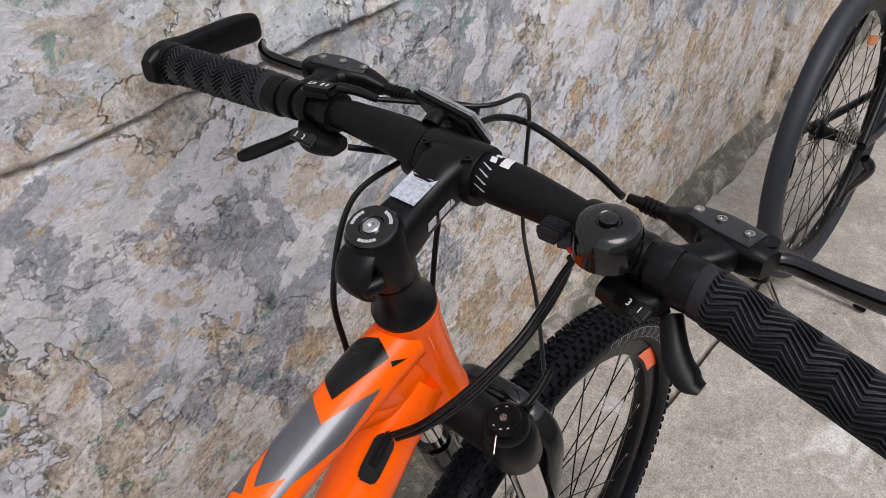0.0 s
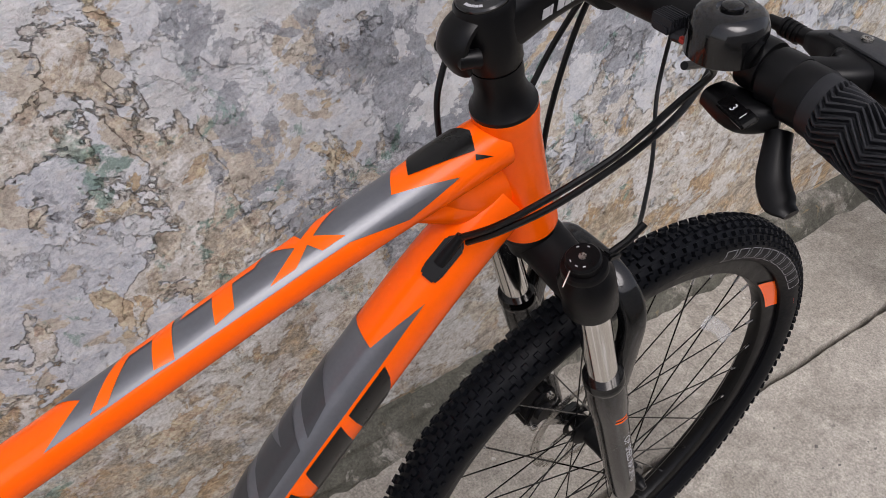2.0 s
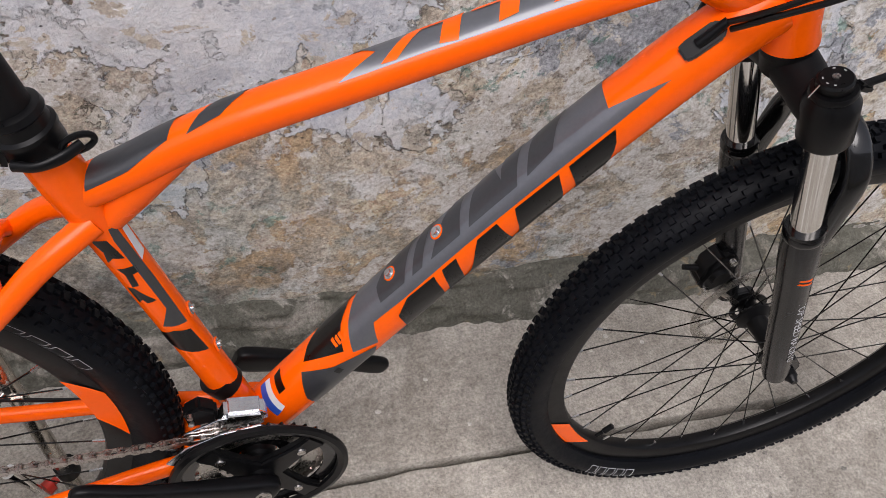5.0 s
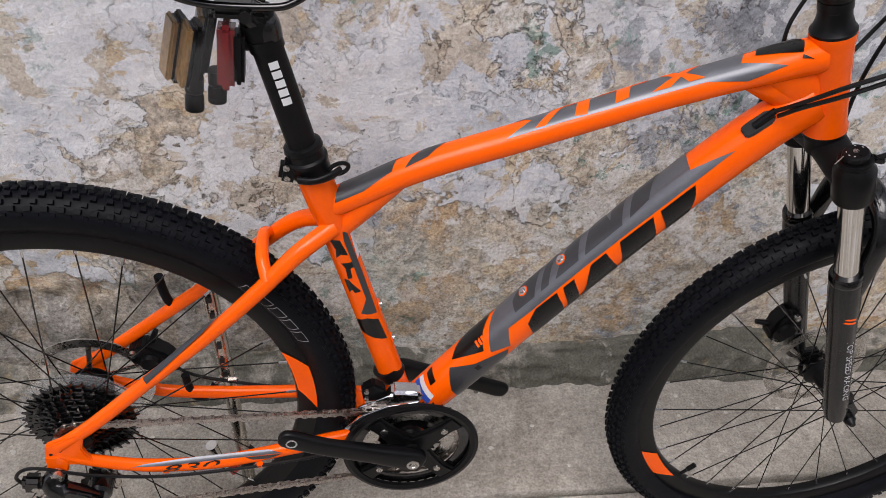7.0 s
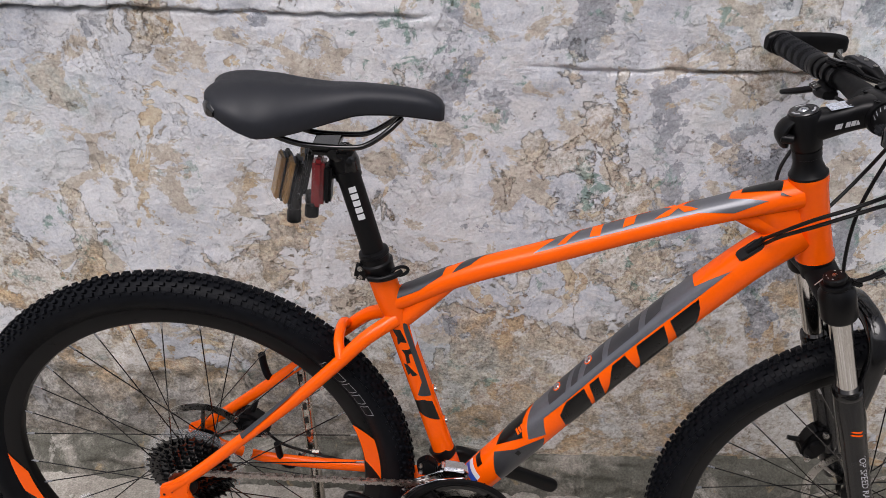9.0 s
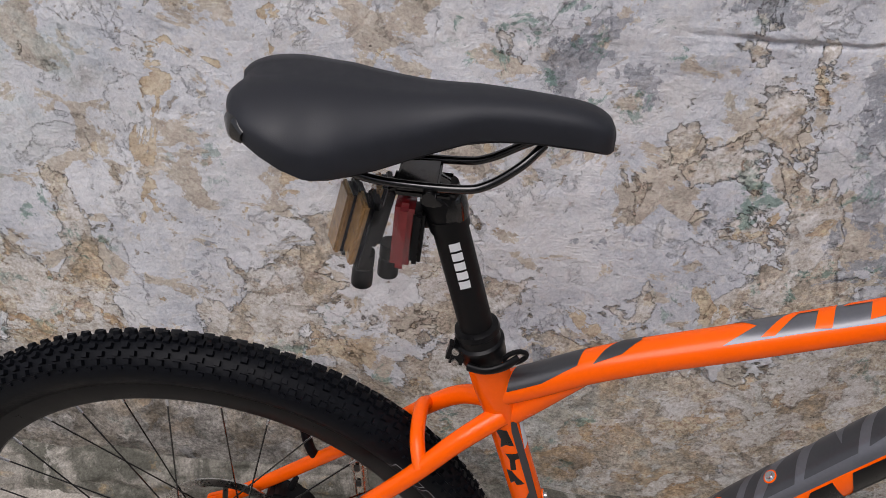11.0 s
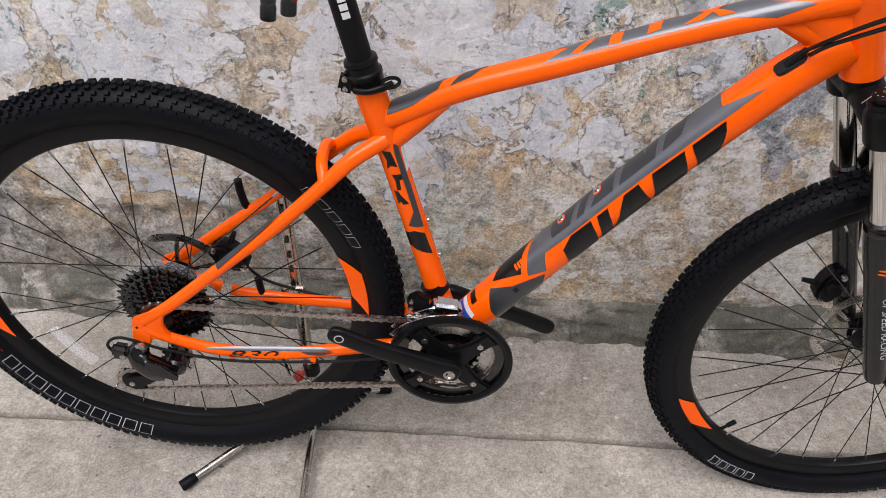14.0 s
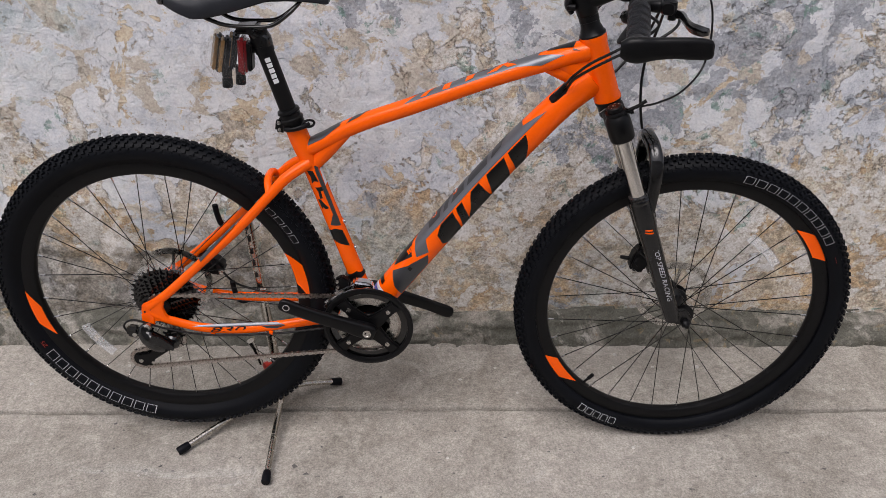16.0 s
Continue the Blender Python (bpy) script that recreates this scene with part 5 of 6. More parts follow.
# bell
g = bar_at(-0.112)
bm = bmesh.new()
lathe([(0.0125, -0.007), (0.0160, -0.007), (0.0166, -0.005), (0.0166, 0.005), (0.0160, 0.007), (0.0125, 0.007)], 24, Matrix.Translation(g), bm)
bt = g + Vector((-0.021, -0.020, 0.001))
up = Vector((-0.10, 0.0, 1.0)).normalized()
rod(bt, bt + up, [(0.0, 0.0), (0.011, 0.0), (0.011, 0.004), (0.009, 0.005), (0.011, 0.006), (0.011, 0.010), (0.0, 0.010)], 20, bm)
bell = part("bell", bm, SATIN, bar, "glossy black dome bell")
part("dome", rod(bt + up * 0.004, bt + up, [(0.0, 0.004), (0.0185, 0.0), (0.0200, 0.0), (0.0203, 0.006), (0.0200, 0.015), (0.0178, 0.0205), (0.0145, 0.0228), (0.0080, 0.0234), (0.0066, 0.0222), (0.0058, 0.0222), (0.0054, 0.0248), (0.0036, 0.0256), (0.0, 0.0258)], 40), GLOSS, bell, "glossy black bell dome")
tg = bt + Vector((-0.006, 0.032, 0.006))
tb = sweep([bt + Vector((0, 0.014, 0.002)), bt + Vector((-0.004, 0.028, 0.002))], [(0.004, 0.007), (0.004, 0.007)], 12)
block(0.016, 0.013, 0.006, Matrix.Translation(tg), 0.0015, tb)
part("striker", tb, GRIP, bell, "ribbed bell trigger")
for i in range(5):
    part("rib", block(0.0020, 0.015, 0.008 - abs(i - 2) * 0.0008, Matrix.Translation(tg + Vector((-0.006 + i * 0.003, 0, 0.003))), 0.0007), GRIP, bell)
part("bell_band", block(0.003, 0.005, 0.004, Matrix.Translation(bt + Vector((-0.014, 0.015, 0.006))), 0.001), REDPART, bell)

# front reflector on its bracket
LENS = clear_material("reflector_lens_plastic", (0.45, 0.46, 0.48), 0.15, 0.5)
g = BAR + Vector((0.0, 0.030, 0))
bm = bmesh.new()
lathe([(0.0165, -0.005), (0.0195, -0.005), (0.0195, 0.005), (0.0165, 0.005)], 28, Matrix.Translation(g), bm)
sweep([g + Vector((0.008, 0, 0.018)), g + Vector((0.016, 0.001, 0.021)), g + Vector((0.027, 0.002, 0.014))], [(0.006, 0.007), (0.005, 0.007), (0.006, 0.010)], 14, 8, bm)
holder = part("front_reflector", bm, SATIN, bar, "black bracket with a clear front reflector")
rm = Matrix.Translation(g + Vector((0.034, 0.002, 0.010))) @ pose(0, 0, 0, 0, -34, -10)
part("reflector_back", block(0.007, 0.062, 0.040, rm, 0.003), MATTE, holder)
part("reflector_lens", block(0.004, 0.058, 0.036, rm @ Matrix.Translation((0.0055, 0, 0)), 0.0015), LENS, holder, "clear prismatic lens")
bm = bmesh.new()
for i in range(6):
    block(0.003, 0.030, 0.0015, rm @ Matrix.Translation((-0.0045, -0.008, -0.012 + i * 0.004)), 0.0004, bm)
part("reflector_fin", bm, MATTE, holder)


# ---- cables ----
def cable(pts, r=0.0025, mat=None, label="", owner=None, n=60):
    return part("cable", sweep(pts, r, 10, n), mat or HOUSING, owner or bike, label)


pl = port_m @ Vector((0.020, 0.008, 0.0))
rl, ll = bar_at(-0.163) + Vector((-0.006, -0.020, -0.002)), bar_at(0.163) + Vector((0, 0, -0.002))
# near brake hose sweeps forward over the bar and down into the port
cable([rl + Vector((0.060, 0.076, -0.001)), rl + Vector((0.075, 0.115, 0.004)), (0.968, -0.010, 1.004), (0.985, 0.045, 0.965), (0.965, 0.075, 0.885), (0.915, 0.060, 0.825), (0.862, 0.034, 0.795), (0.835, 0.024, 0.790)], 0.0026, label="black brake hose")
# far brake hose crosses ahead of the stem to the front caliper
cable([ll + Vector((0.060, -0.076, -0.001)), ll + Vector((0.078, -0.11, -0.002)), (0.992, 0.045, 0.975), (0.985, 0.068, 0.91), (0.964, 0.066, 0.83), (0.966, 0.068, 0.75), (0.984, 0.070, 0.66), (1.005, 0.075, 0.56), (1.03, 0.078, 0.46)], 0.0026, label="black front brake hose")
# gear housings: from both shifters, in a loop ahead of the head tube, back into the port
cable([bar_at(-0.138) + Vector((-0.006, 0.034, -0.020)), (0.922, -0.098, 0.962), (0.945, -0.088, 0.944), (0.932, -0.080, 0.925), (0.905, -0.080, 0.911), (0.879, -0.078, 0.897), (0.844, -0.066, 0.874), (0.82, -0.045, 0.846), pl], 0.0025, label="black gear housing")
cable([bar_at(0.138) + Vector((-0.006, -0.034, -0.020)), (0.940, 0.06, 0.962), (0.985, 0.005, 0.950), (0.985, -0.055, 0.937), (0.950, -0.074, 0.916), (0.900, -0.080, 0.898), (0.850, -0.068, 0.868), (0.822, -0.047, 0.842), pl + Vector((0.004, -0.004, -0.003))], 0.0025, label="black gear housing")
# thin lockout cable to the dial on the crown
cable([bar_at(0.122) + Vector((0.016, -0.030, 0.013)), (0.975, 0.025, 1.000), (1.020, 0.020, 0.992), (1.058, 0.036, 0.955), (1.072, 0.046, 0.890), (1.062, 0.038, 0.832), (1.018, -0.007, 0.804), (0.971, -0.045, 0.798), leg(0.788, -0.063) + Vector((0.044, -0.006, 0.012))], 0.0019, label="thin lockout cable")
sleeve = sweep([(0.978, 0.0245, 1.0003), (1.000, 0.0205, 0.9985), (1.020, 0.020, 0.992)], 0.0024, 10, 14)
part("cable_sleeve", sleeve, FILM, bike, "clear printed cable sleeve")
# loop on the far side of the head tube
cable([(0.94, 0.06, 0.965), (0.885, 0.075, 0.945), (0.845, 0.062, 0.890), (0.838, 0.046, 0.835), (0.812, 0.020, 0.795)], 0.0024, label="black rear brake hose")
# along the stays
cable([(0.41, 0.046, 0.318), (0.30, 0.062, 0.318), (0.20, 0.072, 0.33), (0.135, 0.074, 0.352), (0.105, 0.068, 0.40)], 0.0025, label="black rear brake hose")
cable([(0.36, -0.053, 0.325), (0.25, -0.062, 0.316), (0.12, -0.072, 0.318), (0.03, -0.078, 0.339), (-0.03, -0.080, 0.361), (-0.052, -0.082, 0.348), (-0.042, -0.082, 0.325)], 0.0023, label="black gear housing")
for x, z in ((0.118, 0.318), (0.238, 0.318)):
    part("cable_clip", block(0.008, 0.006, 0.008, Matrix.Translation((x, -0.062, z - 0.001)), 0.001), ORANGE, frame_ob)

# ---- seatpost, clamp, saddle ----
up = Vector((-0.262, 0, 1)).normalized()
P0 = Vector((0.3195, 0, 0.742))
post = part("seatpost", rod(P0, P0 + up, [(0.0, 0.0), (0.0153, 0.0), (0.0153, 0.150), (0.0165, 0.158), (0.0175, 0.170), (0.0160, 0.182), (0.0, 0.186)], 32), MATTE, bike, "matte black seatpost")
cl = rod(P0 + up * 0.004, P0 + up, [(0.0160, -0.008), (0.0208, -0.008), (0.0212, -0.004), (0.0212, 0.006), (0.0222, 0.008), (0.0222, 0.012), (0.0195, 0.014), (0.0192, 0.022), (0.0210, 0.024), (0.0200, 0.029), (0.0160, 0.031)], 36)
clamp = part("seat_clamp", cl, SATIN, bike, "black quick-release seat clamp")
cq = P0 + up * 0.004
ql = bmesh.new()
block(0.020, 0.018, 0.024, Matrix.Translation(cq + Vector((-0.022, -0.004, -0.002))) @ pose(0, 0, 0, 0, 12, 0), 0.004, ql)
part("clamp_lug", ql, SATIN, clamp)
for dz in (0.006, -0.007):
    part("clamp_screw", lathe([(0.0, 0.0), (0.0036, 0.0), (0.0034, 0.002), (0.0018, 0.002), (0.0, 0.001)], 14, Matrix.Translation(cq + Vector((-0.024, -0.013, dz))) @ Matrix.Rotation(math.pi, 4, "X")), STEEL, clamp)
lv = sweep([cq + Vector((-0.012, -0.021, -0.004)), cq + Vector((0.004, -0.026, -0.002)), cq + Vector((0.020, -0.022, 0.001)), cq + Vector((0.032, -0.013, 0.004))], [(0.0045, 0.0035), (0.004, 0.003), (0.0045, 0.003), (0.004, 0.003)], 14, 16)
part("clamp_lever", lv, SATIN, clamp, "black clamp lever")
loop = [cq + Vector((0.030 + 0.010 * math.cos(a), -0.012 + 0.004 * math.cos(a), 0.004 + 0.0065 * math.sin(a))) for a in np.linspace(0, 2 * math.pi, 17)]
part("lever_eye", sweep(loop, 0.0024, 8), SATIN, clamp)
own = decal([[(x0, D(62)), (x0 - 0.0075, D(62)), (x0 - 0.0075, D(96)), (x0, D(96))] for x0 in (0.872, 0.8625, 0.853, 0.8435, 0.834)], TubeSurface([(0.3195, 0.742), (0.278, 0.900)], [(0.0153, 0.0153)] * 2), (0.006, 0.2))
part("word_mark", own, WHITE, post, "white block marks")
# saddle shell lofted from nose to tail
secs = [(0.403, 0.967, 0.008, 0.007), (0.397, 0.970, 0.0150, 0.0120), (0.380, 0.975, 0.0190, 0.0145), (0.342, 0.979, 0.0210, 0.0155), (0.302, 0.980, 0.0260, 0.0165), (0.262, 0.978, 0.0370, 0.0185),
        (0.227, 0.978, 0.0520, 0.0210), (0.197, 0.981, 0.0650, 0.0215), (0.167, 0.985, 0.0690, 0.0190), (0.142, 0.988, 0.0600, 0.0145), (0.126, 0.989, 0.0440, 0.0100), (0.117, 0.989, 0.0240, 0.0060)]
rings = []
for q in catmull(secs, 60):
    x, z, w, h = q
    ring = []
    for j in range(40):
        a = 2 * math.pi * j / 40
        c, s = math.cos(a), math.sin(a)
        yy = w * math.copysign(abs(s) ** 0.8, s)
        f = abs(yy) / max(w, 1e-4)
        if c > 0:
            zz = h * 1.15 * c ** 0.75 + 0.003 - 0.0035 * math.exp(-(yy / 0.008) ** 2) * max(0, min(1, (0.30 - x) / 0.08))
        else:
            zz = -h * 1.05 * abs(c) ** 0.6 * (0.25 + 0.75 * f ** 2)
        zz -= 0.022 * max(0, min(1, (0.30 - x) / 0.12)) * max(0, min(1, (x - 0.112) / 0.075)) * f ** 2.2
        notch = 0.008 * math.exp(-(yy / 0.02) ** 2) * max(0, (0.135 - x) / 0.02)
        ring.append(Vector((x + notch, yy, z + zz)))
    rings.append(ring)
saddle = part("saddle", skin(bmesh.new(), rings), LEATHER, bike, "black padded sports saddle")
for s in (-1, 1):
    rail = sweep([(0.352, s * 0.006, 0.964), (0.336, s * 0.016, 0.950), (0.312, s * 0.021, 0.934), (0.29, s * 0.022, 0.929), (0.235, s * 0.022, 0.931), (0.205, s * 0.028, 0.942), (0.18, s * 0.034, 0.958)], 0.0036, 12, 40)
    part("rail", rail, GLOSS, saddle, "black tubular rail")
    part("seam", sweep([rings[k][12 if s > 0 else 28] + Vector((0, 0, 0.0004)) for k in range(8, 54, 3)], 0.0007, 6), MATTE, saddle)
part("tail_patch", sweep([rings[50][30] + Vector((0, -0.0004, 0)), rings[53][30] + Vector((0, -0.0006, 0)), rings[56][30] + Vector((-0.0004, -0.0002, 0))], [(0.002, 0.005), (0.003, 0.009), (0.002, 0.005)], 12, 8, side=(0.3, 0, 1)), GLOSS, saddle, "glossy black tail patch")
hb = bmesh.new()
block(0.050, 0.034, 0.009, Matrix.Translation((0.262, 0, 0.918)) @ pose(0, 0, 0, 0, 3, 0), 0.0035, hb)
block(0.034, 0.050, 0.005, Matrix.Translation((0.258, 0, 0.9275)), 0.002, hb)
rod((0.268, -0.030, 0.922), (0.268, 0.030, 0.922), [(0.0, 0.0), (0.006, 0.0), (0.006, 0.06), (0.0, 0.06)], 16, hb)
sweep([(0.283, 0, 0.890), (0.279, 0, 0.905), (0.266, 0, 0.917)], [(0.0160, 0.0160), (0.0165, 0.0170), (0.012, 0.018)], 20, 8, hb)
part("saddle_clamp", hb, GLOSS, post, "black saddle clamp head")

# ---- drivetrain ----
cas_y = [-0.0215 - 0.0042 * i for i in range(8)]
cas_t = [34, 30, 26, 23, 20, 17, 14, 12]


def sprocket(teeth, y, inner, thick=0.0019, hub=None):
    """A toothed ring."""
    r = teeth * 0.0127 / (2 * math.pi)
    pts = []
    for i in range(teeth):
        a = 2 * math.pi * i / teeth
        d = 2 * math.pi / teeth
        for k, rr in ((0.0, r - 0.003), (0.3, r - 0.0025), (0.44, r + 0.0028), (0.56, r + 0.0028), (0.7, r - 0.0025)):
            pts.append((a + k * d, rr))
    bm = bmesh.new()
    rows = []
    for rad, yy in (("o", y - thick / 2), ("o", y + thick / 2), ("i", y + thick / 2), ("i", y - thick / 2)):
        rows.append([Vector((math.cos(a) * (rr if rad == "o" else inner), yy, math.sin(a) * (rr if rad == "o" else inner))) for a, rr in pts])
    return skin(bm, rows, closed=True)


CR = Matrix.Translation((REAR[0], 0, REAR[1]))
cm0 = lathe([(0.0, -0.066), (0.010, -0.066), (0.015, -0.060), (0.019, -0.056), (0.019, -0.018), (0.0, -0.018)], 28, CR)
cassette = part("cassette", cm0, SATIN, rear, "black sprocket cluster")
cassette.parent = rear
for t, y in zip(cas_t, cas_y):
    bm = sprocket(t, y, max(0.017, t * 0.0127 / (2 * math.pi) - 0.013))
    bm.transform(CR)
    part("sprocket", bm, GLOSS, rear, "black toothed sprocket")
part("spoke_guard", lathe([(0.030, -0.0165), (0.078, -0.0155), (0.0785, -0.0145), (0.030, -0.0150)], 56, CR, closed=True), FILM, rear, "clear plastic spoke guard")
part("hub_collar", lathe([(0.02, -0.017), (0.033, -0.016), (0.036, -0.006), (0.036, 0.012), (0.030, 0.020), (0.02, 0.020)], 36, CR), SATIN, rear)
part("axle_nut", lathe([(0.0, 0.0), (0.008, 0.0), (0.008, 0.006), (0.0055, 0.009), (0.0, 0.009)], 18, Matrix.Translation((REAR[0], 0.0715, REAR[1]))), SATIN, rear)
# small dark discs stand in for the shaded holes in the near dropout
for dx, dz in ((-0.008, -0.002), (0.004, 0.004)):
    part("dropout_dot", lathe([(0.0, 0.0), (0.0022, 0.0), (0.0020, 0.0010), (0.0, 0.0006)], 10, Matrix.Translation((dx, -0.0712, 0.377 + dz)) @ Matrix.Rotation(math.pi, 4, "X")), DARKGREY, frame_ob)

CB = Matrix.Translation((BB[0], 0, BB[1]))
cs = lathe([(0.0, -0.082), (0.010, -0.082), (0.014, -0.078), (0.014, -0.05), (0.018, -0.046), (0.018, -0.037), (0.0, -0.037)], 28, CB)
crankset = part("crankset", cs, SATIN, bike, "black triple crankset")
for t, y, inner in ((22, -0.0415, 0.022), (32, -0.0495, 0.044), (42, -0.0575, 0.066)):
    bm = sprocket(t, y, inner, 0.0024)
    bm.transform(CB)
    part("chainring", bm, STEEL if t == 32 else GLOSS, crankset, "toothed steel chainring" if t == 32 else "black toothed chainring")
part("chain_guard", lathe([(0.0795, -0.0615), (0.0895, -0.0605), (0.0915, -0.0625), (0.0910, -0.0665), (0.0860, -0.0680), (0.0800, -0.0660)], 72, CB, closed=True), SATIN, crankset, "round black chain guard")
arm_a = math.atan2(0.402 - BB[1], 0.283 - BB[0])
for i in range(4):
    a = arm_a + math.pi * (0.25 + 0.5 * i) + 0.35
    p = [(0.006, -0.020), (0.040, -0.013), (0.060, -0.011), (0.080, -0.014), (0.080, 0.014), (0.060, 0.011), (0.040, 0.013), (0.006, 0.020)]
    part("spider_arm", prism(p, 0.010, CB @ Matrix.Translation((0, -0.062, 0)) @ Matrix.Rotation(-a, 4, "Y"), 0.003), SATIN, crankset)
    part("ring_bolt", lathe([(0.0, 0.0), (0.005, 0.0), (0.0045, 0.002), (0.0, 0.0015)], 14, CB @ Matrix.Translation((0.056 * math.cos(a), -0.067, 0.056 * math.sin(a))) @ Matrix.Rotation(math.pi, 4, "X")), STEEL, crankset)
for s, y in ((-1, -0.080), (1, 0.080)):
    a = arm_a if s < 0 else arm_a + math.pi
    d = Vector((math.cos(a), 0, math.sin(a)))
    o = Vector((BB[0], y, BB[1]))
    sec = [(-0.016, 0.006, 0.010), (-0.012, 0.009, 0.015), (0.0, 0.010, 0.0175), (0.022, 0.010, 0.0165), (0.06, 0.0085, 0.0145), (0.12, 0.007, 0.0135), (0.155, 0.0068, 0.0140), (0.170, 0.0066, 0.0142), (0.180, 0.0058, 0.0115), (0.184, 0.004, 0.006)]
    off = s * 0.010
    arm_bm = sweep([o + d * k + Vector((0, off * min(1, max(0, k) / 0.12), 0)) for k, r1, r2 in sec], [(r2, r1) for k, r1, r2 in sec], 24, 36, power=3.2)
    arm_ob = part("crank_arm", arm_bm, SATIN, crankset, "satin black crank arm")
    e = o + d * 0.168 + Vector((0, s * 0.0165, 0))
    part("pedal_hole", lathe([(0.0, -0.002), (0.0048, -0.002), (0.0052, 0.0006), (0.0072, 0.0008), (0.0074, 0.0), (0.0074, -0.003), (0.0, -0.003)], 24, Matrix.Translation(e) @ Matrix.Rotation(0 if s > 0 else math.pi, 4, "X")), ALLOY, arm_ob, "bright threaded pedal hole")
    part("crank_bolt", lathe([(0.0, 0.0), (0.0085, 0.0), (0.0085, 0.001), (0.0055, 0.0012), (0.0040, -0.001), (0.0, -0.001)], 18, Matrix.Translation(o + Vector((0, s * 0.0102, 0))) @ Matrix.Rotation(0 if s > 0 else math.pi, 4, "X")), STEEL, arm_ob)
    if s < 0:
        continue
    bm = bmesh.new()
    for i in range(8):
        k = 0.128 + i * 0.0034
        pm = Matrix.Translation(o + d * k + Vector((0, s * 0.0172, 0.003))) @ Matrix.Rotation(-a, 4, "Y")
        block(0.0022, 0.0004, 0.0032, pm, 0, bm)
    part("arm_print", bm, WHITE, arm_ob)

# front derailleur: band, body, cage
fdm = bmesh.new()
c0 = SEAT(0.425, 0.0, -0.0165)
rod(c0 + Vector((0.003, 0, -0.01)), c0 + Vector((-0.003, 0, 0.0)), [(0.0165, 0.0), (0.0190, 0.0), (0.0190, 0.018), (0.0165, 0.018)], 28, fdm)
fder = part("front_derailleur", fdm, SATIN, bike, "silver and black front derailleur")
part("linkage", prism([(0.400, 0.402), (0.412, 0.430), (0.448, 0.425), (0.452, 0.404), (0.430, 0.398)], 0.022, Matrix.Translation((0, -0.036, 0)), 0.004), ALLOY, fder, "polished alloy linkage")
part("link_arm", prism([(0.376, 0.402), (0.372, 0.425), (0.388, 0.436), (0.404, 0.424), (0.404, 0.404)], 0.016, Matrix.Translation((0, -0.030, 0)), 0.003), SATIN, fder)
for z in (0.414, 0.426):
    part("limit_screw", lathe([(0.0, 0.0), (0.003, 0.0), (0.003, 0.004), (0.0, 0.004)], 12, Matrix.Translation((0.379, -0.0385, z)) @ Matrix.Rotation(math.pi, 4, "X")), STEEL, fder)
for y in (-0.044, -0.060):
    cage = [(0.345 + 0.015, 0.372), (0.375, 0.392), (0.400, 0.404), (0.440, 0.412), (0.452, 0.418), (0.444, 0.426), (0.405, 0.420), (0.372, 0.404), (0.350, 0.380)]
    part("cage_plate", prism(cage, 0.0022, Matrix.Translation((0, y, 0)), 0.0006), ALLOY, fder, "polished cage plate")

# rear derailleur
rd = bmesh.new()
sweep([(-0.004, -0.078, 0.345), (-0.010, -0.083, 0.336), (-0.004, -0.088, 0.322), (0.012, -0.092, 0.312), (0.028, -0.090, 0.306)], [(0.012, 0.009), (0.015, 0.010), (0.016, 0.012), (0.017, 0.012), (0.015, 0.010)], 18, 18, rd, power=3)
block(0.052, 0.020, 0.022, Matrix.Translation((0.020, -0.090, 0.318)) @ pose(0, 0, 0, 0, 30, 0), 0.006, rd)
block(0.024, 0.018, 0.026, Matrix.Translation((-0.034, -0.084, 0.338)) @ pose(0, 0, 0, 0, 10, 0), 0.005, rd)
lathe([(0.0, -0.012), (0.012, -0.012), (0.016, -0.008), (0.016, 0.008), (0.0, 0.010)], 28, Matrix.Translation((0.038, -0.076, 0.308)), rd)
rder = part("rear_derailleur", rd, GLOSS, bike, "black and grey rear derailleur")
part("pivot_bolt", lathe([(0.0, 0.0), (0.009, 0.0), (0.009, 0.010), (0.006, 0.012), (0.0, 0.011)], 20, Matrix.Translation((-0.005, -0.076, 0.345)) @ Matrix.Rotation(math.pi, 4, "X")), STEEL, rder)
part("outer_plate", prism([(-0.002, 0.322), (0.010, 0.340), (0.028, 0.332), (0.050, 0.312), (0.046, 0.300), (0.026, 0.306)], 0.004, Matrix.Translation((0, -0.1012, 0)), 0.0015), DARKGREY, rder, "charcoal outer plate")
J1, J2 = Vector((0.036, -0.062, 0.305)), Vector((-0.040, -0.056, 0.252))
for y in (-0.054, -0.070):
    part("cage_plate", prism([(0.050, 0.318), (0.044, 0.292), (0.000, 0.262), (-0.036, 0.238), (-0.052, 0.246), (-0.050, 0.264), (-0.020, 0.270), (0.020, 0.300), (0.032, 0.322)], 0.002, Matrix.Translation((0, y, 0)), 0.0006), SATIN, rder)
for J in (J1, J2):
    bm = sprocket(11, 0.0, 0.004, 0.004)
    bm.transform(Matrix.Translation((J.x, -0.062, J.z)))
    part("jockey_wheel", bm, SATIN, rder)
    part("jockey_bolt", lathe([(0.0, 0.0), (0.0045, 0.0), (0.004, 0.002), (0.0, 0.0018)], 14, Matrix.Translation((J.x, -0.0712, J.z)) @ Matrix.Rotation(math.pi, 4, "X")), STEEL, rder)
part("cable_bolt", lathe([(0.0, 0.0), (0.005, 0.0), (0.005, 0.005), (0.0, 0.006)], 6, Matrix.Translation((-0.030, -0.088, 0.334)) @ Matrix.Rotation(math.pi, 4, "X")), STEEL, rder)
part("barrel", sweep([(-0.018, -0.086, 0.335), (-0.045, -0.084, 0.336)], [0.0055, 0.0042], 14), SATIN, rder)

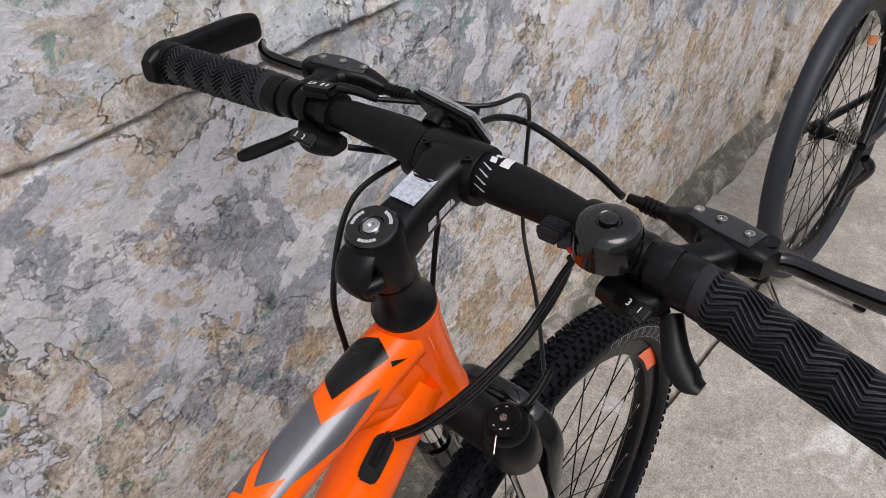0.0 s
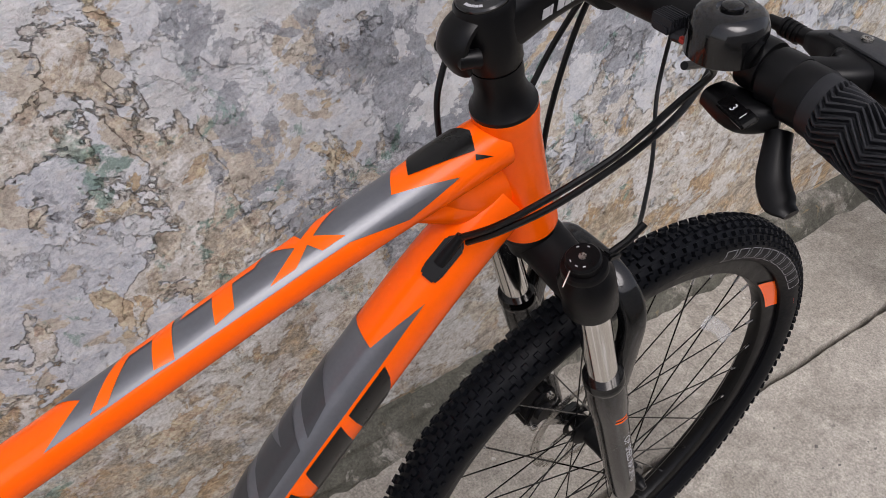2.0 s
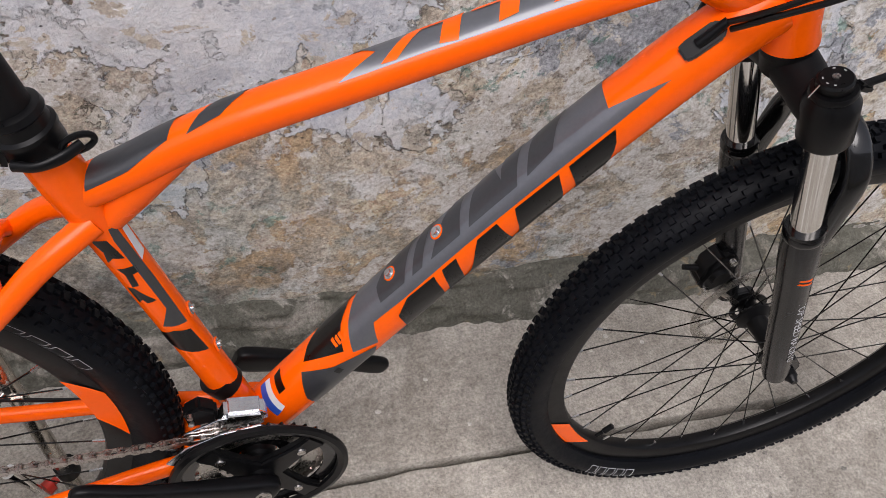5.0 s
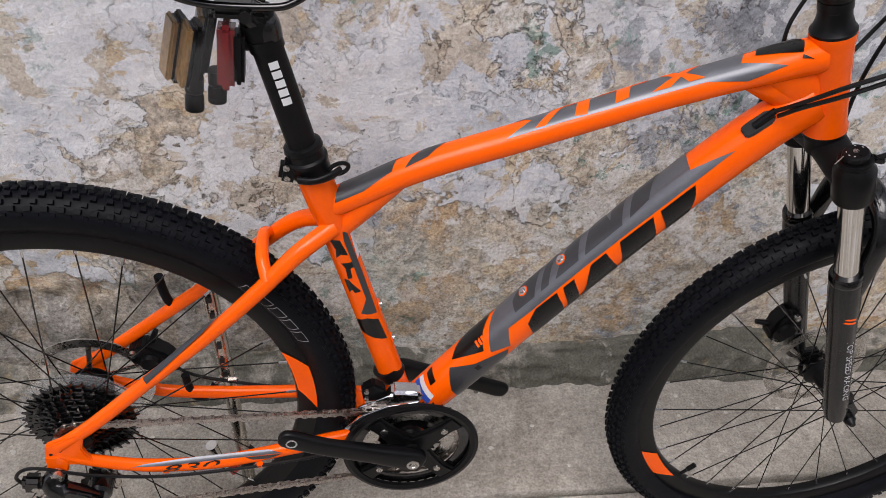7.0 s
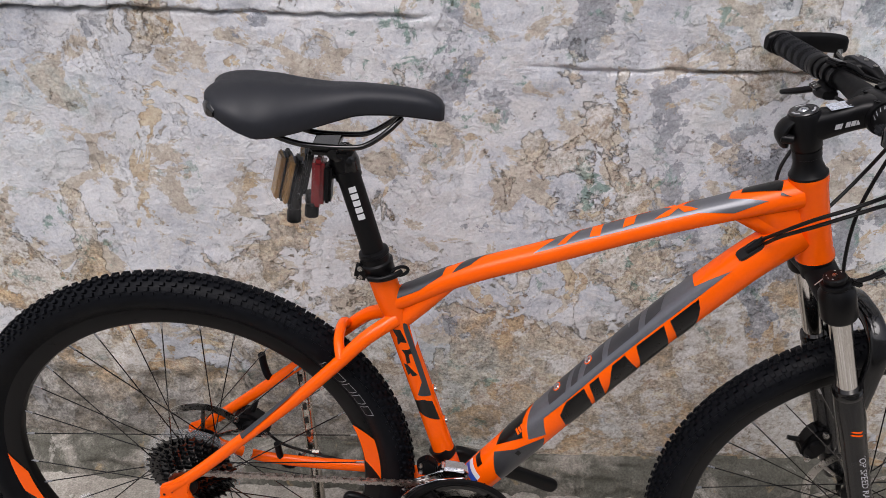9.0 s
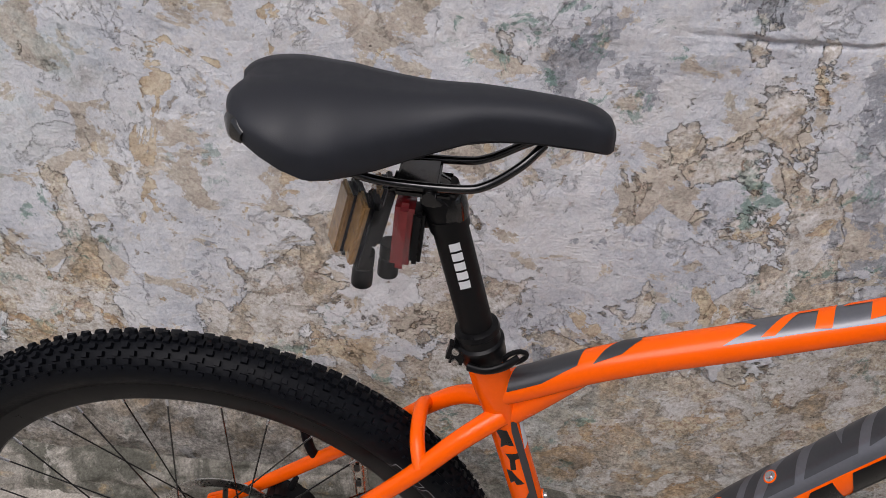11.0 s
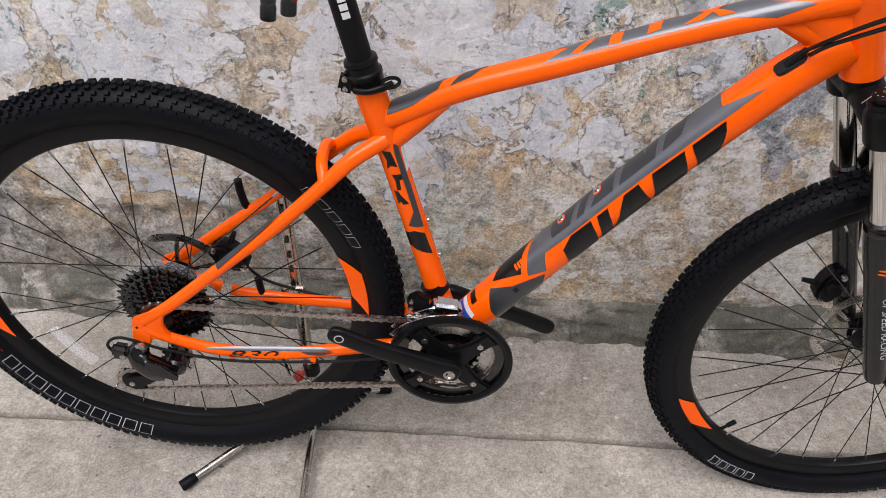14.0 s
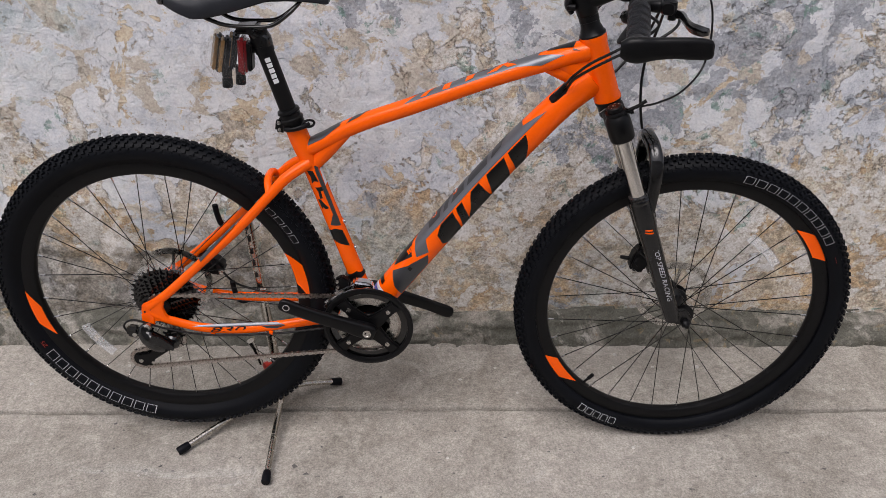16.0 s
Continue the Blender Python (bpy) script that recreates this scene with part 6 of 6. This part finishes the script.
# chain: separate links along the two runs and round the small sprocket
ry, fy = -0.0509, -0.0495
r_s, r_c, r_j = 12 * 0.0127 / (2 * math.pi) + 0.0005, 32 * 0.0127 / (2 * math.pi) + 0.0005, 0.0222
route = []
ax, az, bx, bz = REAR[0], REAR[1], BB[0], BB[1]
for k in range(9):
    a = radians(265 - 175 * k / 8)
    route.append((ax + r_s * math.cos(a), ry, az + r_s * math.sin(a)))
for k in range(9):
    a = radians(100 - 200 * k / 8)
    route.append((bx + r_c * math.cos(a), fy, bz + r_c * math.sin(a)))
route.append((J2.x + 0.004, -0.062, J2.z - r_j))
for k in range(1, 6):
    a = radians(275 - 150 * k / 5)
    route.append((J2.x + r_j * math.cos(a), -0.062, J2.z + r_j * math.sin(a)))
route.append((J1.x - 0.012, -0.062, J1.z - 0.016))
for k in range(6):
    a = radians(-60 + 150 * k / 5)
    route.append((J1.x + r_j * math.cos(a), -0.061, J1.z + r_j * math.sin(a)))
route.append((ax + 0.006, ry, az - r_s))
lens = [0.0]
for p, q in zip(route, route[1:]):
    lens.append(lens[-1] + (Vector(q) - Vector(p)).length)


def on_route(d):
    return Vector([np.interp(d, lens, [p[i] for p in route]) for i in range(3)])


def link_mesh(width, y2, mat):
    bm = bmesh.new()
    out = [(-0.00635 + 0.0042 * math.cos(a), 0.0042 * math.sin(a)) for a in np.linspace(math.pi / 2, 3 * math.pi / 2, 6)]
    out += [(0.0, -0.0028)] + [(0.00635 + 0.0042 * math.cos(a), 0.0042 * math.sin(a)) for a in np.linspace(-math.pi / 2, math.pi / 2, 6)] + [(0.0, 0.0028)]
    for s in (-1, 1):
        prism(out, 0.001, Matrix.Translation((0, s * y2, 0)), 0, bm)
    for x in (-0.00635, 0.00635):
        lathe([(0.0, -width), (0.0019 if width > 0.0032 else 0.0036, -width), (0.0019 if width > 0.0032 else 0.0036, width), (0.0, width)], 8, Matrix.Translation((x, 0, 0)), bm)
    finish(bm)
    me = bpy.data.meshes.new("link")
    bm.to_mesh(me)
    bm.free()
    me.materials.append(mat)
    return me


outer, inner = link_mesh(0.0036, 0.0030, CHAINM), link_mesh(0.0024, 0.0019, CHAINM)
p0 = on_route(0.0)
chain = part("chain", outer, None, bike, "oily steel bicycle chain", m=along(p0, on_route(0.0127)) @ Matrix.Rotation(math.pi / 2, 4, "Z"))
chain.matrix_basis = Matrix()
count = int(lens[-1] / 0.0127)
for i in range(count):
    a, b = on_route(i * 0.0127), on_route((i + 1) * 0.0127)
    t = (b - a).normalized()
    side = (Vector((0, 1, 0)) - t * t.y).normalized()
    m = Matrix.Translation((a + b) / 2) @ Matrix((t, side, t.cross(side))).transposed().to_4x4()
    if i == 0:
        chain.matrix_basis = m
        chain_inv = m.inverted()
    else:
        part("link", outer if i % 2 == 0 else inner, None, chain, m=chain_inv @ m)


# ---- brakes on the far side ----
def caliper(name, c, turn, owner, label):
    m = Matrix.Translation(c) @ Matrix.Rotation(radians(turn), 4, "Y")
    bm = bmesh.new()
    prism([(-0.030, -0.010), (-0.020, -0.018), (0.020, -0.018), (0.032, -0.006), (0.030, 0.012), (0.014, 0.020), (-0.018, 0.018), (-0.030, 0.008)], 0.030, m, 0.005, bm)
    lathe([(0.0, -0.021), (0.011, -0.021), (0.013, -0.016), (0.013, 0.018), (0.0, 0.02)], 24, m, bm)
    ob = part(name, bm, SATIN, owner, label)
    for x in (-0.026, 0.026):
        part("caliper_bolt", lathe([(0.0, 0.0), (0.0045, 0.0), (0.0045, 0.006), (0.0022, 0.006), (0.0, 0.004)], 14, m @ Matrix.Translation((x, -0.014, 0.002)) @ Matrix.Rotation(math.pi, 4, "X")), STEEL, ob)
    part("hose_banjo", sweep([m @ Vector((-0.01, 0.004, 0.018)), m @ Vector((-0.014, 0.006, 0.036))], [0.005, 0.0035], 12), SATIN, ob)
    return ob


caliper("front_brake_caliper", (0.996, 0.054, 0.425), -70, bike, "black front disc-brake caliper")
caliper("rear_brake_caliper", (0.100, 0.052, 0.417), 35, bike, "black rear disc-brake caliper")

# ---- repair stand holding the rear stays ----
stand = new("bicycle_stand")
tagged(stand, "chromed steel rear-wheel stand with three rubber-tipped legs", "bike stand")
J = Vector((0.196, 0.090, 0.035))


def stand_tube(name, pts, r, label="", n=0):
    return part(name, sweep(pts, r, 18, n, side=(0, 1, 0.3)), STAND, stand, label)


stand_tube("upright", [J + Vector((0, 0, -0.02)), J + Vector((-0.012, 0.002, 0.30)), J + Vector((-0.022, 0.004, 0.56))], 0.0105, "slotted chrome upright")
# slots are black blocks on the tube; the openings' shade is in their colour
bm = bmesh.new()
for i in range(9):
    z = 0.30 + i * 0.03
    block(0.007, 0.002, 0.012, Matrix.Translation(J + Vector((-0.012 - (z - 0.3) * 0.038, -0.0095, z))), 0.0008, bm)
part("slot", bm, BLACKINK, stand)
stand_tube("leg", [(0.324, 0.138, 0.013), (0.262, 0.108, 0.034), (0.224, 0.082, 0.046), (0.208, 0.058, 0.047), (0.206, 0.02, 0.041), (0.206, -0.05, 0.030), (0.210, -0.176, 0.012)], 0.0065, "bent chrome leg", 40)
stand_tube("leg", [(0.002, -0.091, 0.012), (0.10, 0.0, 0.030), (0.19, 0.085, 0.048)], 0.0065, "straight chrome leg")
for p, q in (((0.324, 0.138, 0.013), (0.30, 0.13, 0.018)), ((0.210, -0.176, 0.012), (0.2085, -0.15, 0.0155)), ((0.002, -0.091, 0.012), (0.02, -0.075, 0.0155))):
    part("rubber_foot", rod(p, q, [(0.0, -0.007), (0.0085, -0.007), (0.0098, -0.004), (0.0092, 0.016), (0.0078, 0.022), (0.0, 0.022)], 20), RUBBER, stand, "black rubber foot")
for z, dx in ((0.29, 0.0), (0.478, -0.012)):
    base = J + Vector((-0.014 + dx * 0.6, 0.0, z))
    stand_tube("hook_arm", [base, base + Vector((-0.010, -0.010, -0.004)), base + Vector((-0.022, -0.022, -0.006))], 0.0045)
    hk = sweep([base + Vector((-0.012, -0.016, -0.002)), base + Vector((-0.026, -0.026, -0.016)), base + Vector((-0.040, -0.030, -0.010)), base + Vector((-0.046, -0.030, 0.012)), base + Vector((-0.048, -0.030, 0.036))], 0.0058, 14, 24)
    part("hook", hk, RUBBER, stand, "rubber-dipped hook")
    part("wing_nut", block(0.018, 0.008, 0.010, Matrix.Translation(base + Vector((0.012, -0.016, 0.006))), 0.003), STEEL, stand)
part("clamp_collar", rod(J + Vector((0, 0, 0.075)), J + Vector((-0.012, 0.002, 0.30)), [(0.0105, 0.0), (0.0145, 0.0), (0.0145, 0.022), (0.0105, 0.022)], 20), SATIN, stand)
part("clamp_knob", rod(J + Vector((-0.012, -0.012, 0.085)), J + Vector((-0.03, -0.03, 0.085)), [(0.0, 0.0), (0.005, 0.0), (0.005, 0.006), (0.010, 0.008), (0.010, 0.018), (0.0, 0.020)], 16), REDPART, stand, "red clamp knob")
part("hook", sweep([J + Vector((-0.03, -0.03, 0.10)), J + Vector((-0.036, -0.034, 0.14)), J + Vector((-0.044, -0.036, 0.17))], [0.0055, 0.0055, 0.009], 14, 10), CHROME, stand)

# ---- bagged reflectors hanging at the seatpost ----
TAN = worn(material("tan_lens", (0.26, 0.15, 0.06), 0.2), 200, 0.5, 0.1)
pk = new("reflector_packet")
tagged(pk, "clear plastic bag of spare reflectors hanging from the seatpost", "reflector set")
pk.matrix_basis = pose(0, -0.011, 0, -1.72, 0, 0)
band = P0 + up * 0.149
part("bracket_band", rod(band, band + up, [(0.0153, -0.006), (0.0172, -0.006), (0.0172, 0.006), (0.0153, 0.006)], 28), SATIN, pk)
part("bracket", sweep([band + Vector((-0.014, -0.002, -0.001)), band + Vector((-0.028, -0.003, -0.004))], [(0.006, 0.005), (0.005, 0.004)], 14, power=3), SATIN, pk)
lm = Matrix.Translation(band + Vector((-0.036, -0.006, -0.010))) @ pose(0, 0, 0, 0, 5, 0)
part("red_light", block(0.016, 0.030, 0.066, lm, 0.005), REDLENS, pk, "red rear reflector")
part("light_back", block(0.010, 0.026, 0.052, lm @ Matrix.Translation((0.012, 0, 0)), 0.003), SATIN, pk)
for dx, dy, rz, mat in ((-0.066, -0.012, 20, AMBER), (-0.082, 0.004, 24, CLEAR), (-0.058, 0.018, 12, AMBER)):
    m = Matrix.Translation(band + Vector((dx, dy, -0.008))) @ pose(0, 0, 0, 4, 14, rz)
    ob = part("spare_reflector", block(0.012, 0.028, 0.066, m, 0.004), SATIN, pk, "spare reflector with a black back")
    part("lens", block(0.006, 0.025, 0.060, m @ Matrix.Translation((-0.008, 0, 0)), 0.002), TAN, ob)
for dx, dy in ((-0.068, -0.010), (-0.048, 0.006)):
    q = band + Vector((dx, dy, -0.032))
    bm = rod(q, q + Vector((-0.10, 0, -1)), [(0.0, 0.0), (0.009, 0.0), (0.009, 0.014), (0.0075, 0.016), (0.0092, 0.020), (0.0092, 0.034), (0.0, 0.036)], 18)
    part("spare_bracket", bm, SATIN, pk, "black spare bracket")
rings = []
for i in range(13):
    k = i / 12
    c = band + Vector((-0.060 - 0.006 * math.sin(k * 5), 0.001, 0.034 - 0.122 * k))
    wx, wy = 0.008 + 0.036 * math.sin(math.pi * min(1, k * 0.9 + 0.1)), 0.006 + 0.026 * math.sin(math.pi * min(1, k * 0.85 + 0.1))
    ring = []
    for j in range(28):
        a = 2 * math.pi * j / 28
        w = 1 + 0.22 * noise.noise(Vector((math.cos(a) * 2.2, math.sin(a) * 2.2, k * 4)))
        ring.append(c + Vector((math.cos(a) * wx * w, math.sin(a) * wy * w, 0.006 * noise.noise(Vector((a * 2, k * 5, 3))))))
    rings.append(ring)
part("clear_bag", skin(bmesh.new(), rings), BAG, pk, "crumpled clear plastic bag")

# ---- second bicycle further along the wall ----
other = new("bicycle")
other.matrix_basis = pose(2.285, -0.008, 0, -6.0, 0, -3.0)
tagged(other, "dark road-tyred bicycle with a blue frame, parked by the wall", "bicycle")
rim2 = make_wheel("rear_wheel", other, 0.019, 0.372, 0.3435, [], [], 0.028, True, 0.1, BLUETYRE, 0, 0.85)
for t, y in zip(cas_t, cas_y):
    bm = sprocket(t - 4, y, max(0.015, (t - 4) * 0.0127 / (2 * math.pi) - 0.012))
    bm.transform(Matrix.Translation((0.019, 0, 0.372)))
    part("sprocket", bm, STEEL, rim2, "worn steel sprocket")
bm = bmesh.new()
for s in (-1, 1):
    sweep([(0.0, s * 0.066, 0.376), (0.13, s * 0.056, 0.49), (0.258, s * 0.044, 0.61), (0.342, s * 0.012, 0.69)], 0.009, 14, 20, bm)
    sweep([(0.0, s * 0.066, 0.370), (0.2, s * 0.056, 0.335), (0.43, s * 0.028, 0.320)], 0.010, 14, 20, bm)
part("rear_triangle", bm, SATIN, other, "black rear stays")
bm = bmesh.new()
sweep([(0.438, 0, 0.32), (0.33, 0, 0.72)], 0.0165, 20, 0, bm)
sweep([(0.438, 0, 0.32), (0.85, 0, 0.80)], 0.024, 20, 0, bm)
sweep([(0.34, 0, 0.68), (0.85, 0, 0.88)], 0.017, 20, 0, bm)
part("frame", bm, BLUEPAINT, other, "blue welded frame")
part("seatpost", sweep([(0.33, 0, 0.72), (0.29, 0, 0.88)], 0.0145, 18), SATIN, other)
rd2 = sweep([(0.0, -0.078, 0.345), (0.01, -0.09, 0.315), (-0.02, -0.066, 0.27), (-0.035, -0.060, 0.235)], [(0.012, 0.01), (0.016, 0.012), (0.012, 0.006), (0.014, 0.005)], 16, 16)
part("rear_derailleur", rd2, GLOSS, other, "black rear derailleur")
m = Matrix.Translation((0.019 + 0.21 * math.cos(1.2), -0.014, 0.372 + 0.21 * math.sin(1.2))) @ Matrix.Rotation(0.3, 4, "Y")
part("wheel_reflector", block(0.07, 0.006, 0.022, m, 0.003), AMBER, rim2, "amber spoke reflector")
copy_thing(stand, pose(2.03, 0.006, 0, 0, 0, 0))
tagged(stand, group="bicycle stands")
